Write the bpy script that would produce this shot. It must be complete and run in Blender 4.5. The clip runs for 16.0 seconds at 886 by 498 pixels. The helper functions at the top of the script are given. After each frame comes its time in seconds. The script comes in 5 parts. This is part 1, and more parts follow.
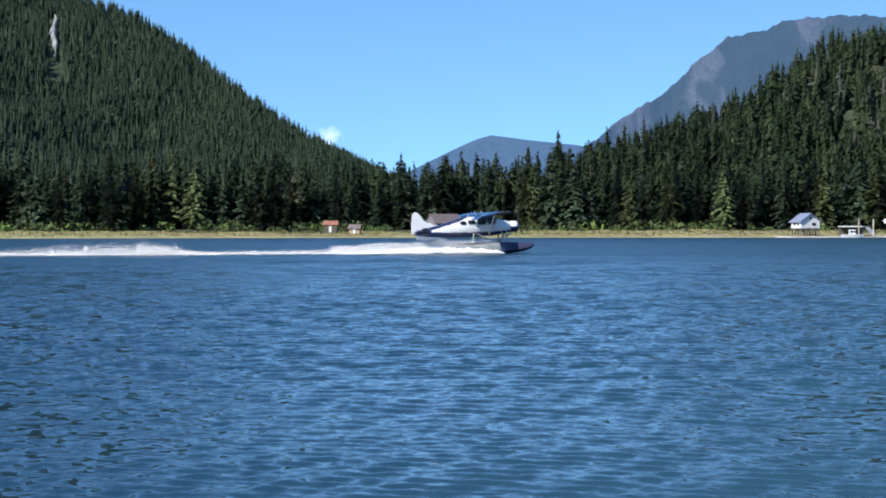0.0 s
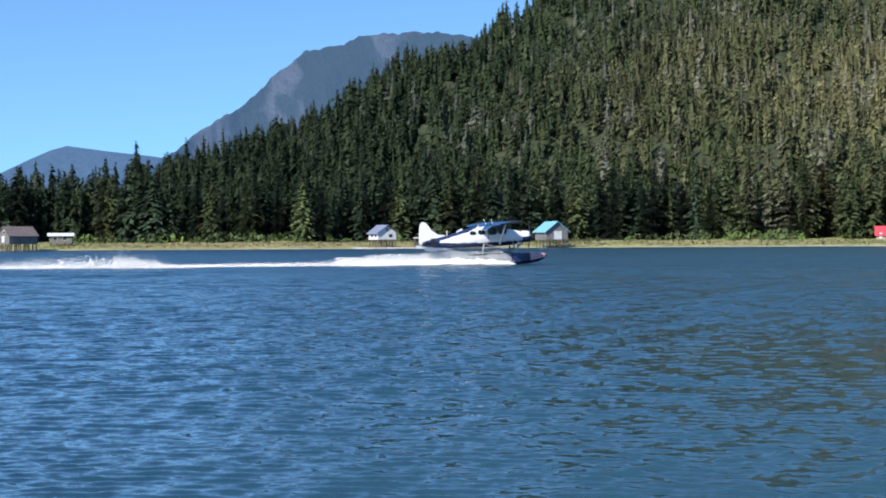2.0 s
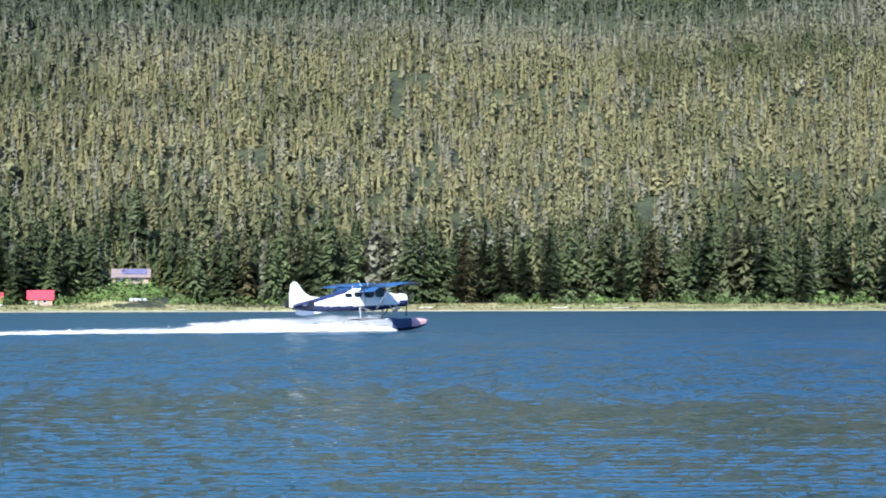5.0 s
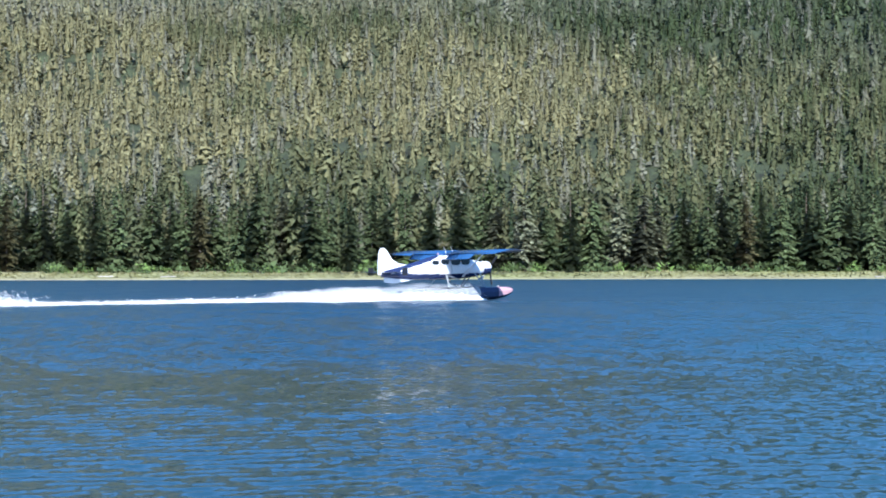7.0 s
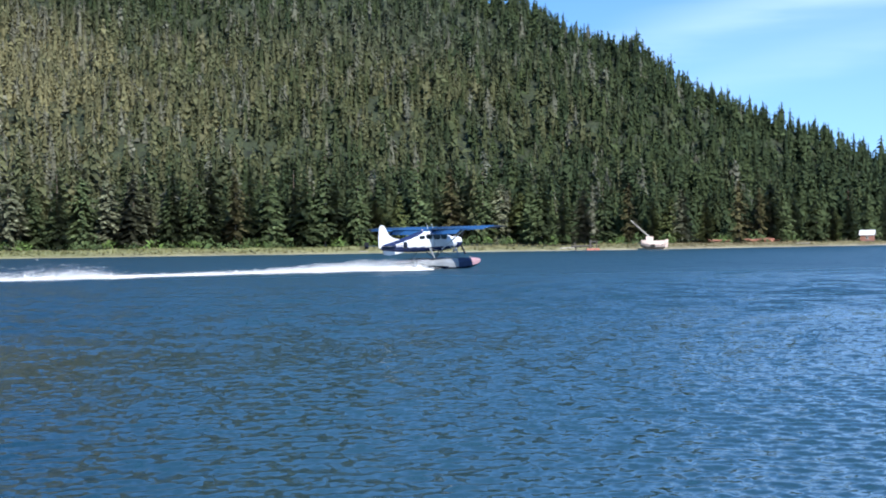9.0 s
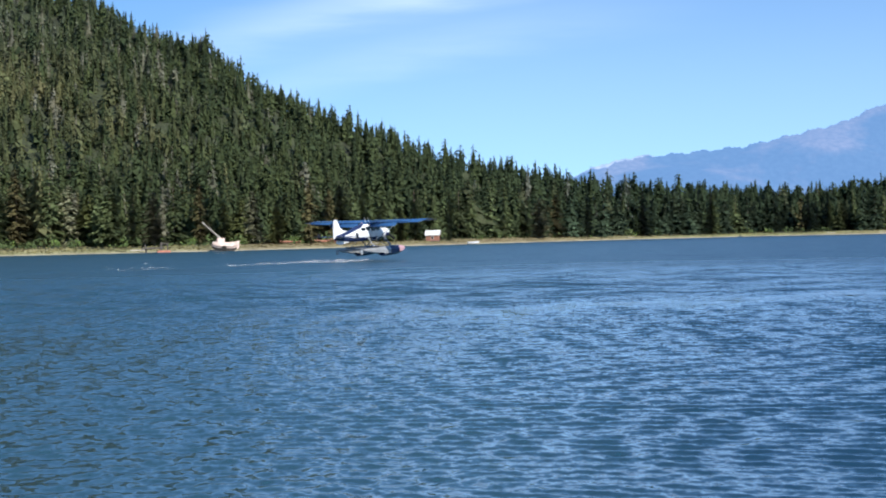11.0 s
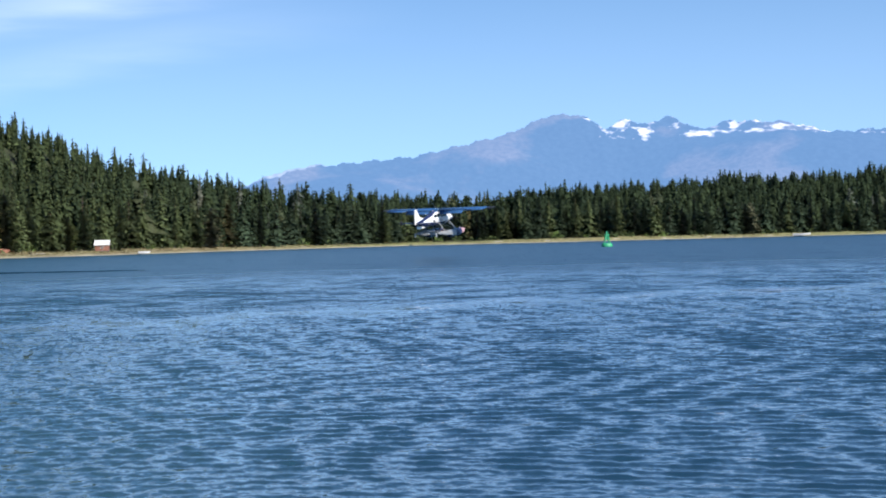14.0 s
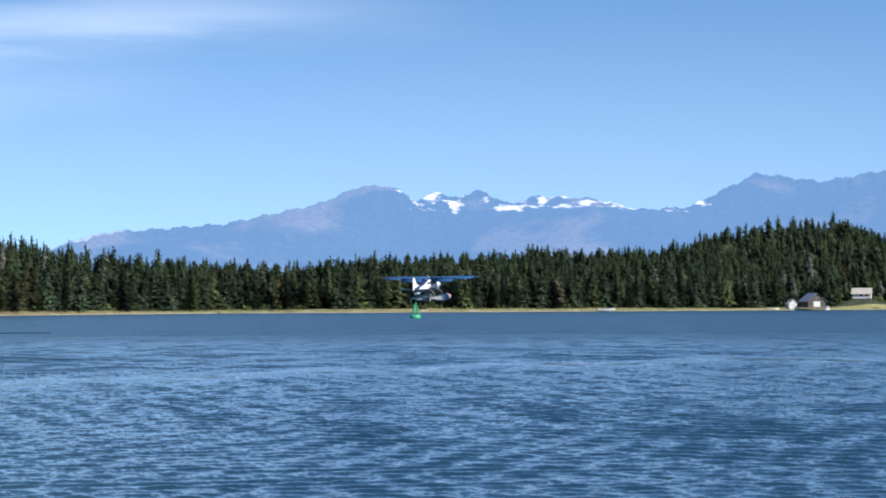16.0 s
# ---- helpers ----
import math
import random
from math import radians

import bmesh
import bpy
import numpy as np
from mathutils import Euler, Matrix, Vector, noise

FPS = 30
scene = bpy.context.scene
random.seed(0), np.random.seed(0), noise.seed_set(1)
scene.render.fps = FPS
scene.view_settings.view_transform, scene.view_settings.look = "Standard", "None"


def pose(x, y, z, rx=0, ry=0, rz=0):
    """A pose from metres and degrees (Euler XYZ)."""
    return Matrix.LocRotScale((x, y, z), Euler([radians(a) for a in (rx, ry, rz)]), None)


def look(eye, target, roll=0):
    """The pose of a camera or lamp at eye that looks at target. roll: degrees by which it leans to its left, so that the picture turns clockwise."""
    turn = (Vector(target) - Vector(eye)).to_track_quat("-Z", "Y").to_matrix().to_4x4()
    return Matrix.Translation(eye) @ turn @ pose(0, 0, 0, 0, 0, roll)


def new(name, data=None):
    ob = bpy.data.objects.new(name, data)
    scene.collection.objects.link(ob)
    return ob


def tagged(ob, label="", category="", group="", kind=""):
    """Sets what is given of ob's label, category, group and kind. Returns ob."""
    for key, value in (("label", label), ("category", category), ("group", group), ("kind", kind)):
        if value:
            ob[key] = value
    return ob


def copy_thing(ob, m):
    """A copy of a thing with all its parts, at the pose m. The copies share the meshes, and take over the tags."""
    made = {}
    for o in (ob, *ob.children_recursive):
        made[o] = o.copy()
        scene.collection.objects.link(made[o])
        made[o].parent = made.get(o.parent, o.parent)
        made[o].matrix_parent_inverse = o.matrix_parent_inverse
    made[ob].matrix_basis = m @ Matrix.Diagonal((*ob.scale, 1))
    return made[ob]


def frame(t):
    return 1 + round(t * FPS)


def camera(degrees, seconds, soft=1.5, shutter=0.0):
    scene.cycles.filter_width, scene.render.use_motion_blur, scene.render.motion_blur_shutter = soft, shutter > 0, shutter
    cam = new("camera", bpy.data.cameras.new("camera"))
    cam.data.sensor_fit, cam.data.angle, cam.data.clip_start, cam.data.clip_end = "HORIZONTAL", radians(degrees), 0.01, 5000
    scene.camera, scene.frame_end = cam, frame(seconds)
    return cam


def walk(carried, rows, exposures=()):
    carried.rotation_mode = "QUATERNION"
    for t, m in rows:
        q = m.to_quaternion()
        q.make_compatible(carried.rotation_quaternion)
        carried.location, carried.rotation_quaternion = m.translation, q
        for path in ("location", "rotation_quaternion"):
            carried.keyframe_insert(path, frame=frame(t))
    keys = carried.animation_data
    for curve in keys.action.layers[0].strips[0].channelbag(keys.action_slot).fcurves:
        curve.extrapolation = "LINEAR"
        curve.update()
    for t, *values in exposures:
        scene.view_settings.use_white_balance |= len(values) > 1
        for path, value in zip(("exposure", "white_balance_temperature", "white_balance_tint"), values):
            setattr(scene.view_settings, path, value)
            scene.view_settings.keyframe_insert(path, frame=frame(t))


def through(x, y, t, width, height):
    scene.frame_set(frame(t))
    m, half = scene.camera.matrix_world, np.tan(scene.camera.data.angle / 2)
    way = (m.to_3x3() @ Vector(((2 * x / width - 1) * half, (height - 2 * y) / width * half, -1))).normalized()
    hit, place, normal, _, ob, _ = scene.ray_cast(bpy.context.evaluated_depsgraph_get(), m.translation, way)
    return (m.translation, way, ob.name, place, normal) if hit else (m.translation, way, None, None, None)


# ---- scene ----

EYE = Vector((0.0, 0.0, 2.1))
# seconds, bearing clockwise from +Y, tilt, lean, in degrees
TURNS = [
    (0, -0.071, -0.657, -0.100),
    (0.5, 3.997, -0.697, -0.568),
    (1, 7.964, -0.747, -0.179),
    (1.5, 9.896, -0.562, 0.079),
    (2, 13.600, -0.316, -0.338),
    (2.5, 18.950, -0.352, -0.162),
    (3, 25.148, -0.379, -0.208),
    (3.5, 29.950, -0.305, -0.493),
    (3.7, 31.115, -0.282, -0.538),
    (5.8, 49.128, 2.000, -0.018),
    (6, 50.439, 1.650, -0.013),
    (6.5, 52.850, 0.870, -0.011),
    (7, 56.851, 0.693, -0.095),
    (7.5, 61.650, 0.751, 0.193),
    (8, 65.800, 0.493, 0.420),
    (8.5, 69.415, 0.243, -0.017),
    (9, 73.421, -0.178, -0.733),
    (9.5, 78.546, -0.627, -0.697),
    (10, 80.711, -0.662, -0.419),
    (10.2, 81.801, -0.535, -0.494),
    (12.3, 94.710, -0.385, -1.705),
    (12.5, 95.160, -0.284, -1.581),
    (13, 96.360, -0.166, -1.392),
    (13.5, 97.349, -0.214, -1.449),
    (14, 98.049, -0.290, -1.359),
    (14.5, 99.481, -0.047, -0.841),
    (15, 101.816, 0.479, -0.046),
    (15.5, 103.714, 1.136, -0.109),
    (16, 104.305, 1.919, -0.234),
]


def bearing(az, r, z=0.0):
    """A place at a bearing (degrees clockwise from +Y) and distance from the viewer."""
    return Vector((r * math.sin(radians(az)), r * math.cos(radians(az)), z))


cam = camera(28.385, 16.0, soft=1.9)
walk(cam, [(t, look(EYE, EYE + bearing(a, math.cos(radians(p)), math.sin(radians(p))), lean)) for t, a, p, lean in TURNS],
     exposures=[(0, 1.18, 6300, 10), (2, 1.14, 6250, 10), (3.5, 1.76, 6000, 10), (6, 1.68, 5700, 10), (7.2, 1.66, 5500, 10), (8.5, 1.08, 5600, 10), (9, 1.14, 5800, 10), (10, 1.05, 6100, 10), (12.5, 1.0, 6500, 10), (16, 0.97, 6500, 10)])

# ---- sky, sun, exposure ----
SUN_AZ, SUN_EL = 233.0, 36.0
world = bpy.data.worlds.new("sky")
scene.world = world
world.use_nodes = True
wn, wl = world.node_tree.nodes, world.node_tree.links
wn.clear()
w_out = wn.new("ShaderNodeOutputWorld")
w_bg = wn.new("ShaderNodeBackground")
w_sky = wn.new("ShaderNodeTexSky")
w_sky.sky_type, w_sky.sun_disc = "NISHITA", False
w_sky.sun_elevation, w_sky.sun_rotation = radians(SUN_EL), radians(SUN_AZ)
w_sky.air_density, w_sky.dust_density, w_sky.ozone_density = 1.0, 0.4, 2.2
w_bg.inputs["Strength"].default_value = 0.108


def sky_math(operation, a, b=None, c=None):
    """One sum on the sky's values, which are sockets or plain numbers."""
    k = wn.new("ShaderNodeMath")
    k.operation = operation
    for i, v in enumerate((a, b, c)):
        if isinstance(v, (int, float)):
            k.inputs[i].default_value = v
        elif v is not None:
            wl.new(v, k.inputs[i])
    return k.outputs["Value"]


def sky_step(value, low, high):
    """0 at low, 1 at high, smooth between."""
    k = wn.new("ShaderNodeMapRange")
    k.interpolation_type = "SMOOTHSTEP"
    k.inputs["From Min"].default_value, k.inputs["From Max"].default_value = low, high
    wl.new(value, k.inputs["Value"])
    return k.outputs["Result"]


# thin streaks of high cloud over the snowy range, and a milky veil below them
w_geo = wn.new("ShaderNodeTexCoord")
w_map = wn.new("ShaderNodeMapping")
w_map.inputs["Scale"].default_value = (5.0, 5.0, 42.0)
w_noise = wn.new("ShaderNodeTexNoise")
w_noise.inputs["Scale"].default_value, w_noise.inputs["Detail"].default_value, w_noise.inputs["Roughness"].default_value = 1.2, 6.0, 0.55
w_up = wn.new("ShaderNodeSeparateXYZ")
w_dir, w_turn = wn.new("ShaderNodeVectorMath"), wn.new("ShaderNodeVectorMath")
w_dir.operation = w_turn.operation = "DOT_PRODUCT"
w_dir.inputs[1].default_value, w_turn.inputs[1].default_value = bearing(101, 1.0), bearing(187, 1.0)
wl.new(w_geo.outputs["Generated"], w_map.inputs["Vector"])
wl.new(w_map.outputs["Vector"], w_noise.inputs["Vector"])
for k in (w_up, w_dir, w_turn):
    wl.new(w_geo.outputs["Generated"], k.inputs[0])
w_along, w_z, w_n = w_turn.outputs["Value"], w_up.outputs["Z"], w_noise.outputs["Fac"]
w_arc = sky_math("MULTIPLY_ADD", sky_math("MULTIPLY_ADD", w_along, -0.4975, 0.049), w_along, 0.1664)
w_off = sky_math("ADD", sky_math("SUBTRACT", w_z, w_arc), sky_math("MULTIPLY_ADD", w_n, 0.03, -0.015))
w_main = sky_math("MULTIPLY", sky_step(sky_math("ABSOLUTE", w_off), 0.026, 0.0), sky_step(w_along, 0.18, -0.12))
w_second = sky_math("MULTIPLY", sky_step(sky_math("ABSOLUTE", sky_math("ADD", w_off, 0.034)), 0.022, 0.0), sky_step(w_along, 0.02, -0.2))
w_streak = sky_math("MULTIPLY", sky_math("MULTIPLY_ADD", w_second, 0.45, w_main), sky_math("MULTIPLY_ADD", w_n, 1.3, -0.05))
w_side = sky_step(w_dir.outputs["Value"], 0.86, 0.985)
w_veil = sky_math("MULTIPLY", sky_step(w_z, 0.22, 0.02), 0.13)
w_cloud = sky_math("MULTIPLY", sky_math("MULTIPLY_ADD", w_streak, 0.36, w_veil), w_side)
w_mix = wn.new("ShaderNodeMixRGB")
w_mix.inputs["Color2"].default_value = (6.6, 7.2, 8.2, 1)
# clear northern air: the blue reaches far down to the horizon
w_lift = wn.new("ShaderNodeVectorMath")
w_lift.operation = "MULTIPLY_ADD"
w_lift.inputs[1].default_value, w_lift.inputs[2].default_value = (1, 1, 1.5), (0, 0, 0.175)
w_blue = wn.new("ShaderNodeVectorMath")
w_blue.operation = "MULTIPLY"
w_blue.inputs[1].default_value = (0.7, 0.93, 1.04)
wl.new(w_geo.outputs["Generated"], w_lift.inputs[0])
wl.new(w_lift.outputs["Vector"], w_sky.inputs["Vector"])
wl.new(w_sky.outputs["Color"], w_blue.inputs[0])
# one small cloud behind the steep mountain's ridge
w_unit = wn.new("ShaderNodeVectorMath")
w_unit.operation = "DISTANCE"
w_unit.inputs[1].default_value = bearing(-3.9, math.cos(radians(2.95)), math.sin(radians(2.95)))
w_puff = wn.new("ShaderNodeMapRange")
w_puff.inputs["From Min"].default_value, w_puff.inputs["From Max"].default_value = 0.0185, 0.011
w_puff.inputs["To Max"].default_value = 0.42
w_sum = wn.new("ShaderNodeMath")
w_sum.operation = "MAXIMUM"
wl.new(w_geo.outputs["Generated"], w_unit.inputs[0])
w_curl = wn.new("ShaderNodeTexNoise")
w_curl.inputs["Scale"].default_value, w_curl.inputs["Detail"].default_value = 130.0, 5.0
w_ragged = wn.new("ShaderNodeMath")
w_ragged.operation = "MULTIPLY_ADD"
w_ragged.inputs[1].default_value = 0.022
wl.new(w_geo.outputs["Generated"], w_curl.inputs["Vector"])
wl.new(w_curl.outputs["Fac"], w_ragged.inputs[0])
wl.new(w_unit.outputs["Value"], w_ragged.inputs[2])
wl.new(w_ragged.outputs["Value"], w_puff.inputs["Value"])
wl.new(w_cloud, w_sum.inputs[0])
wl.new(w_puff.outputs["Result"], w_sum.inputs[1])
wl.new(w_sum.outputs["Value"], w_mix.inputs["Fac"])
wl.new(w_blue.outputs["Vector"], w_mix.inputs["Color1"])
wl.new(w_mix.outputs["Color"], w_bg.inputs["Color"])
wl.new(w_bg.outputs["Background"], w_out.inputs["Surface"])

sun = new("sun", bpy.data.lights.new("sun", "SUN"))
sun.data.energy, sun.data.angle, sun.data.color = 3.6, radians(0.5), (1.0, 0.94, 0.84)
sun.matrix_world = look((0, 0, 50), Vector((0, 0, 50)) - bearing(SUN_AZ, math.cos(radians(SUN_EL)), math.sin(radians(SUN_EL))))


# ---- materials ----
def material(name, color, rough=0.6, metal=0.0, vary=0.25, scale=4.0, bump=0.0, bump_scale=30.0, per_object=0.0, tint_attr=0.0,
             glow=None, spec=0.5, island=0.0, leafy=0.0):
    """A Principled material whose colour varies with noise at two scales, by object, by loose piece or by a mesh's own tint; leafy lets light through."""
    m = bpy.data.materials.new(name)
    m.use_nodes = True
    n, l = m.node_tree.nodes, m.node_tree.links
    b = n["Principled BSDF"]
    b.inputs["Roughness"].default_value, b.inputs["Metallic"].default_value = rough, metal
    b.inputs["Specular IOR Level"].default_value = spec
    co = n.new("ShaderNodeTexCoord")
    value = None
    for k, (s, w) in enumerate(((scale, vary), (scale * 7.3, vary * 0.6))):
        t = n.new("ShaderNodeTexNoise")
        t.inputs["Scale"].default_value, t.inputs["Detail"].default_value = s, 4.0
        l.new(co.outputs["Object"], t.inputs["Vector"])
        r = n.new("ShaderNodeMapRange")
        r.inputs["From Min"].default_value, r.inputs["From Max"].default_value = 0.25, 0.75
        r.inputs["To Min"].default_value, r.inputs["To Max"].default_value = 1 - w, 1 + w
        l.new(t.outputs["Fac"], r.inputs["Value"])
        value = times(m, value, r.outputs["Result"])
    if per_object:
        o = n.new("ShaderNodeObjectInfo")
        r = n.new("ShaderNodeMapRange")
        r.inputs["To Min"].default_value, r.inputs["To Max"].default_value = 1 - per_object, 1 + per_object
        l.new(o.outputs["Random"], r.inputs["Value"])
        value = times(m, value, r.outputs["Result"])
    if island:
        o = n.new("ShaderNodeNewGeometry")
        r = n.new("ShaderNodeMapRange")
        r.inputs["To Min"].default_value, r.inputs["To Max"].default_value = 1 - island, 1 + island
        l.new(o.outputs["Random Per Island"], r.inputs["Value"])
        value = times(m, value, r.outputs["Result"])
    mix = n.new("ShaderNodeVectorMath")
    mix.operation = "SCALE"
    mix.inputs[0].default_value = color[:3]
    if tint_attr:
        a = n.new("ShaderNodeAttribute")
        a.attribute_name = "tint"
        l.new(a.outputs["Vector"], mix.inputs[0])
    l.new(value, mix.inputs["Scale"])
    l.new(mix.outputs["Vector"], b.inputs["Base Color"])
    if bump:
        t = n.new("ShaderNodeTexNoise")
        t.inputs["Scale"].default_value, t.inputs["Detail"].default_value = bump_scale, 5.0
        l.new(co.outputs["Object"], t.inputs["Vector"])
        bp = n.new("ShaderNodeBump")
        bp.inputs["Strength"].default_value, bp.inputs["Distance"].default_value = min(bump, 1.0), 0.4 / bump_scale * max(bump, 1)
        l.new(t.outputs["Fac"], bp.inputs["Height"])
        l.new(bp.outputs["Normal"], b.inputs["Normal"])
    if leafy:
        # needles: light passes through, and the clumps shade as soft rounded masses
        puff, face, soft, unit = (n.new(k) for k in ("ShaderNodeAttribute", "ShaderNodeNewGeometry", "ShaderNodeVectorMath", "ShaderNodeVectorMath"))
        puff.attribute_name = "puff"
        soft.operation, unit.operation = "MULTIPLY_ADD", "NORMALIZE"
        soft.inputs[1].default_value = (2.5, 2.5, 2.5)
        l.new(puff.outputs["Vector"], soft.inputs[0])
        l.new(face.outputs["Normal"], soft.inputs[2])
        l.new(soft.outputs["Vector"], unit.inputs[0])
        l.new(unit.outputs["Vector"], b.inputs["Normal"])
        through, blend = n.new("ShaderNodeBsdfTranslucent"), n.new("ShaderNodeMixShader")
        blend.inputs["Fac"].default_value = leafy
        l.new(mix.outputs["Vector"], through.inputs["Color"])
        l.new(b.outputs["BSDF"], blend.inputs[1])
        l.new(through.outputs["BSDF"], blend.inputs[2])
        l.new(blend.outputs["Shader"], n["Material Output"].inputs["Surface"])
    if glow:
        b.inputs["Emission Color"].default_value = (*glow[:3], 1)
        b.inputs["Emission Strength"].default_value = glow[3]
    return m


def times(m, a, b):
    if a is None:
        return b
    k = m.node_tree.nodes.new("ShaderNodeMath")
    k.operation = "MULTIPLY"
    m.node_tree.links.new(a, k.inputs[0])
    m.node_tree.links.new(b, k.inputs[1])
    return k.outputs["Value"]


M_NEEDLES = material("needles", (0.092, 0.118, 0.052), 0.75, vary=0.35, scale=0.35, per_object=0.4, spec=0.15, island=0.3, leafy=0.25)
M_FOREST = material("forest_needles", (0.05, 0.08, 0.03), 0.8, vary=0.3, scale=0.35, tint_attr=1.0, spec=0.12, leafy=0.36)
M_MOSSY = material("lichen_needles", (0.155, 0.16, 0.1), 0.85, vary=0.5, scale=0.4, per_object=0.3, spec=0.1, island=0.5, leafy=0.25)
M_DEEP = material("deep_green_needles", (0.05, 0.076, 0.046), 0.75, vary=0.35, scale=0.35, per_object=0.35, spec=0.15, island=0.3, leafy=0.25)
M_OLIVE = material("olive_needles", (0.10, 0.09, 0.042), 0.8, vary=0.4, scale=0.4, per_object=0.35, spec=0.1, island=0.35, leafy=0.25)
M_YELLOWISH = material("yellow_green_needles", (0.10, 0.115, 0.042), 0.8, vary=0.35, scale=0.4, per_object=0.3, spec=0.1, island=0.3, leafy=0.25)
M_BARK = material("bark", (0.16, 0.12, 0.09), 0.9, vary=0.4, scale=3.0, bump=0.6, bump_scale=12)
M_LEAVES = material("shrub_leaves", (0.09, 0.13, 0.035), 0.7, vary=0.4, scale=0.4, tint_attr=1.0, spec=0.2)
M_SOIL = material("forest_floor", (0.026, 0.034, 0.014), 0.95, vary=0.8, scale=0.2, bump=1.0, bump_scale=0.7)
M_MEADOW = material("meadow", (0.26, 0.25, 0.105), 0.95, vary=0.3, scale=0.06, bump=0.5, bump_scale=2.0, tint_attr=1.0)
M_GRASS = material("grass", (0.3, 0.3, 0.09), 0.9, vary=0.3, scale=0.05, tint_attr=1.0, spec=0.05, leafy=0.3)
M_SILT = material("silt", (0.08, 0.08, 0.06), 0.9, vary=0.3, scale=0.1)
M_WHITE = material("white_paint", (0.66, 0.66, 0.67), 0.3, vary=0.05, scale=1.5)
M_NAVY = material("navy_paint", (0.018, 0.026, 0.075), 0.25, vary=0.12, scale=1.5)
M_WINGBLUE = material("blue_paint", (0.022, 0.07, 0.175), 0.25, vary=0.1, scale=1.5)
M_BLACK = material("black_rubber", (0.012, 0.012, 0.014), 0.5, vary=0.2, scale=4)
M_ALU = material("worn_aluminium", (0.29, 0.3, 0.31), 0.4, 0.3, vary=0.12, scale=2.0)
M_RED = material("faded_red_paint", (0.42, 0.25, 0.27), 0.4, vary=0.15, scale=2.0)
M_GLASS = material("dark_window_glass", (0.01, 0.013, 0.017), 0.05, vary=0.05, scale=1, spec=0.2)
M_SPRAY = material("white_spray", (0.88, 0.88, 0.9), 0.9, vary=0.04, scale=3.0)
M_FOAM = material("thick_foam", (0.9, 0.9, 0.91), 0.95, vary=0.05, scale=3.0, bump=0.4, bump_scale=9.0, spec=0.1)
# drops scatter the light evenly, whichever way their faces turn
even = M_SPRAY.node_tree.nodes.new("ShaderNodeCombineXYZ")
for axis, v in zip("XYZ", (bearing(SUN_AZ, 0.6, 0.8))):
    even.inputs[axis].default_value = v
veil, gap = M_SPRAY.node_tree.nodes.new("ShaderNodeMixShader"), M_SPRAY.node_tree.nodes.new("ShaderNodeBsdfTransparent")
veil.inputs["Fac"].default_value = 0.12
M_SPRAY.node_tree.links.new(M_SPRAY.node_tree.nodes["Principled BSDF"].outputs["BSDF"], veil.inputs[1])
M_SPRAY.node_tree.links.new(gap.outputs["BSDF"], veil.inputs[2])
M_SPRAY.node_tree.links.new(veil.outputs["Shader"], M_SPRAY.node_tree.nodes["Material Output"].inputs["Surface"])
M_SPRAY.node_tree.links.new(even.outputs["Vector"], M_SPRAY.node_tree.nodes["Principled BSDF"].inputs["Normal"])


# ---- land ----
def curve(points):
    xs, ys = zip(*points)
    return lambda a: np.interp(a, xs, ys)


SHORE = curve([(-40, 450), (-10, 425), (10, 410), (30, 405), (45, 400), (60, 395), (72, 410), (80, 430), (87, 520), (92, 640), (97, 770),
               (102, 780), (110, 860), (118, 1000), (140, 1100)])
HILL_TOP = curve([(-40, 0.5), (0, 0.8), (3, 1.6), (5, 2.85), (6.5, 3.2), (8.3, 3.85), (10.2, 4.6), (12, 5.5), (13.9, 6.4), (15.7, 7.4), (20, 9.6), (30, 11.4),
                  (48, 12), (62, 11.2), (70, 9.9), (76, 7.9), (77.5, 7.3), (79.3, 6.45), (81.1, 5.1), (82.9, 4.45), (84.7, 3.75), (86.5, 3.05), (88.2, 2.5), (90, 2.1), (91.8, 1.8),
                  (93.7, 1.55), (96.4, 1.42), (99.2, 1.1), (101.8, 1.45), (104.6, 1.6), (107.4, 1.7), (110.1, 1.65), (112, 1.8), (113, 2.3), (114.7, 2.4), (116.4, 2.55),
                  (117.7, 2.37), (119, 1.9), (140, 1.5)])
SLOPE, FLAT = 0.42, 62.0
TREE_H = 14.0


def wobble(az, r, size, seed):
    """Smooth unevenness of the land, between -1 and 1."""
    x, y = r * np.sin(np.radians(az)), r * np.cos(np.radians(az))
    p = np.array([1.7, 3.1, 5.3]) * seed
    return (np.sin(x / size + p[0]) * np.cos(y / size * 1.1 + p[1]) + 0.5 * np.sin(x / size * 2.3 + y / size * 1.7 + p[2])
            + 0.3 * np.sin(x / size * 4.9 - y / size * 3.7 + p[0])) / 1.8


def crest_radius(az):
    """Where the near hill's crest lies, and how high, so that its treetops reach HILL_TOP."""
    s, k = SHORE(az) + FLAT, np.tan(np.radians(HILL_TOP(az)))
    r = np.maximum((SLOPE * s - 6.5) / (SLOPE - np.minimum(k, 0.3)), s + 8)
    return r


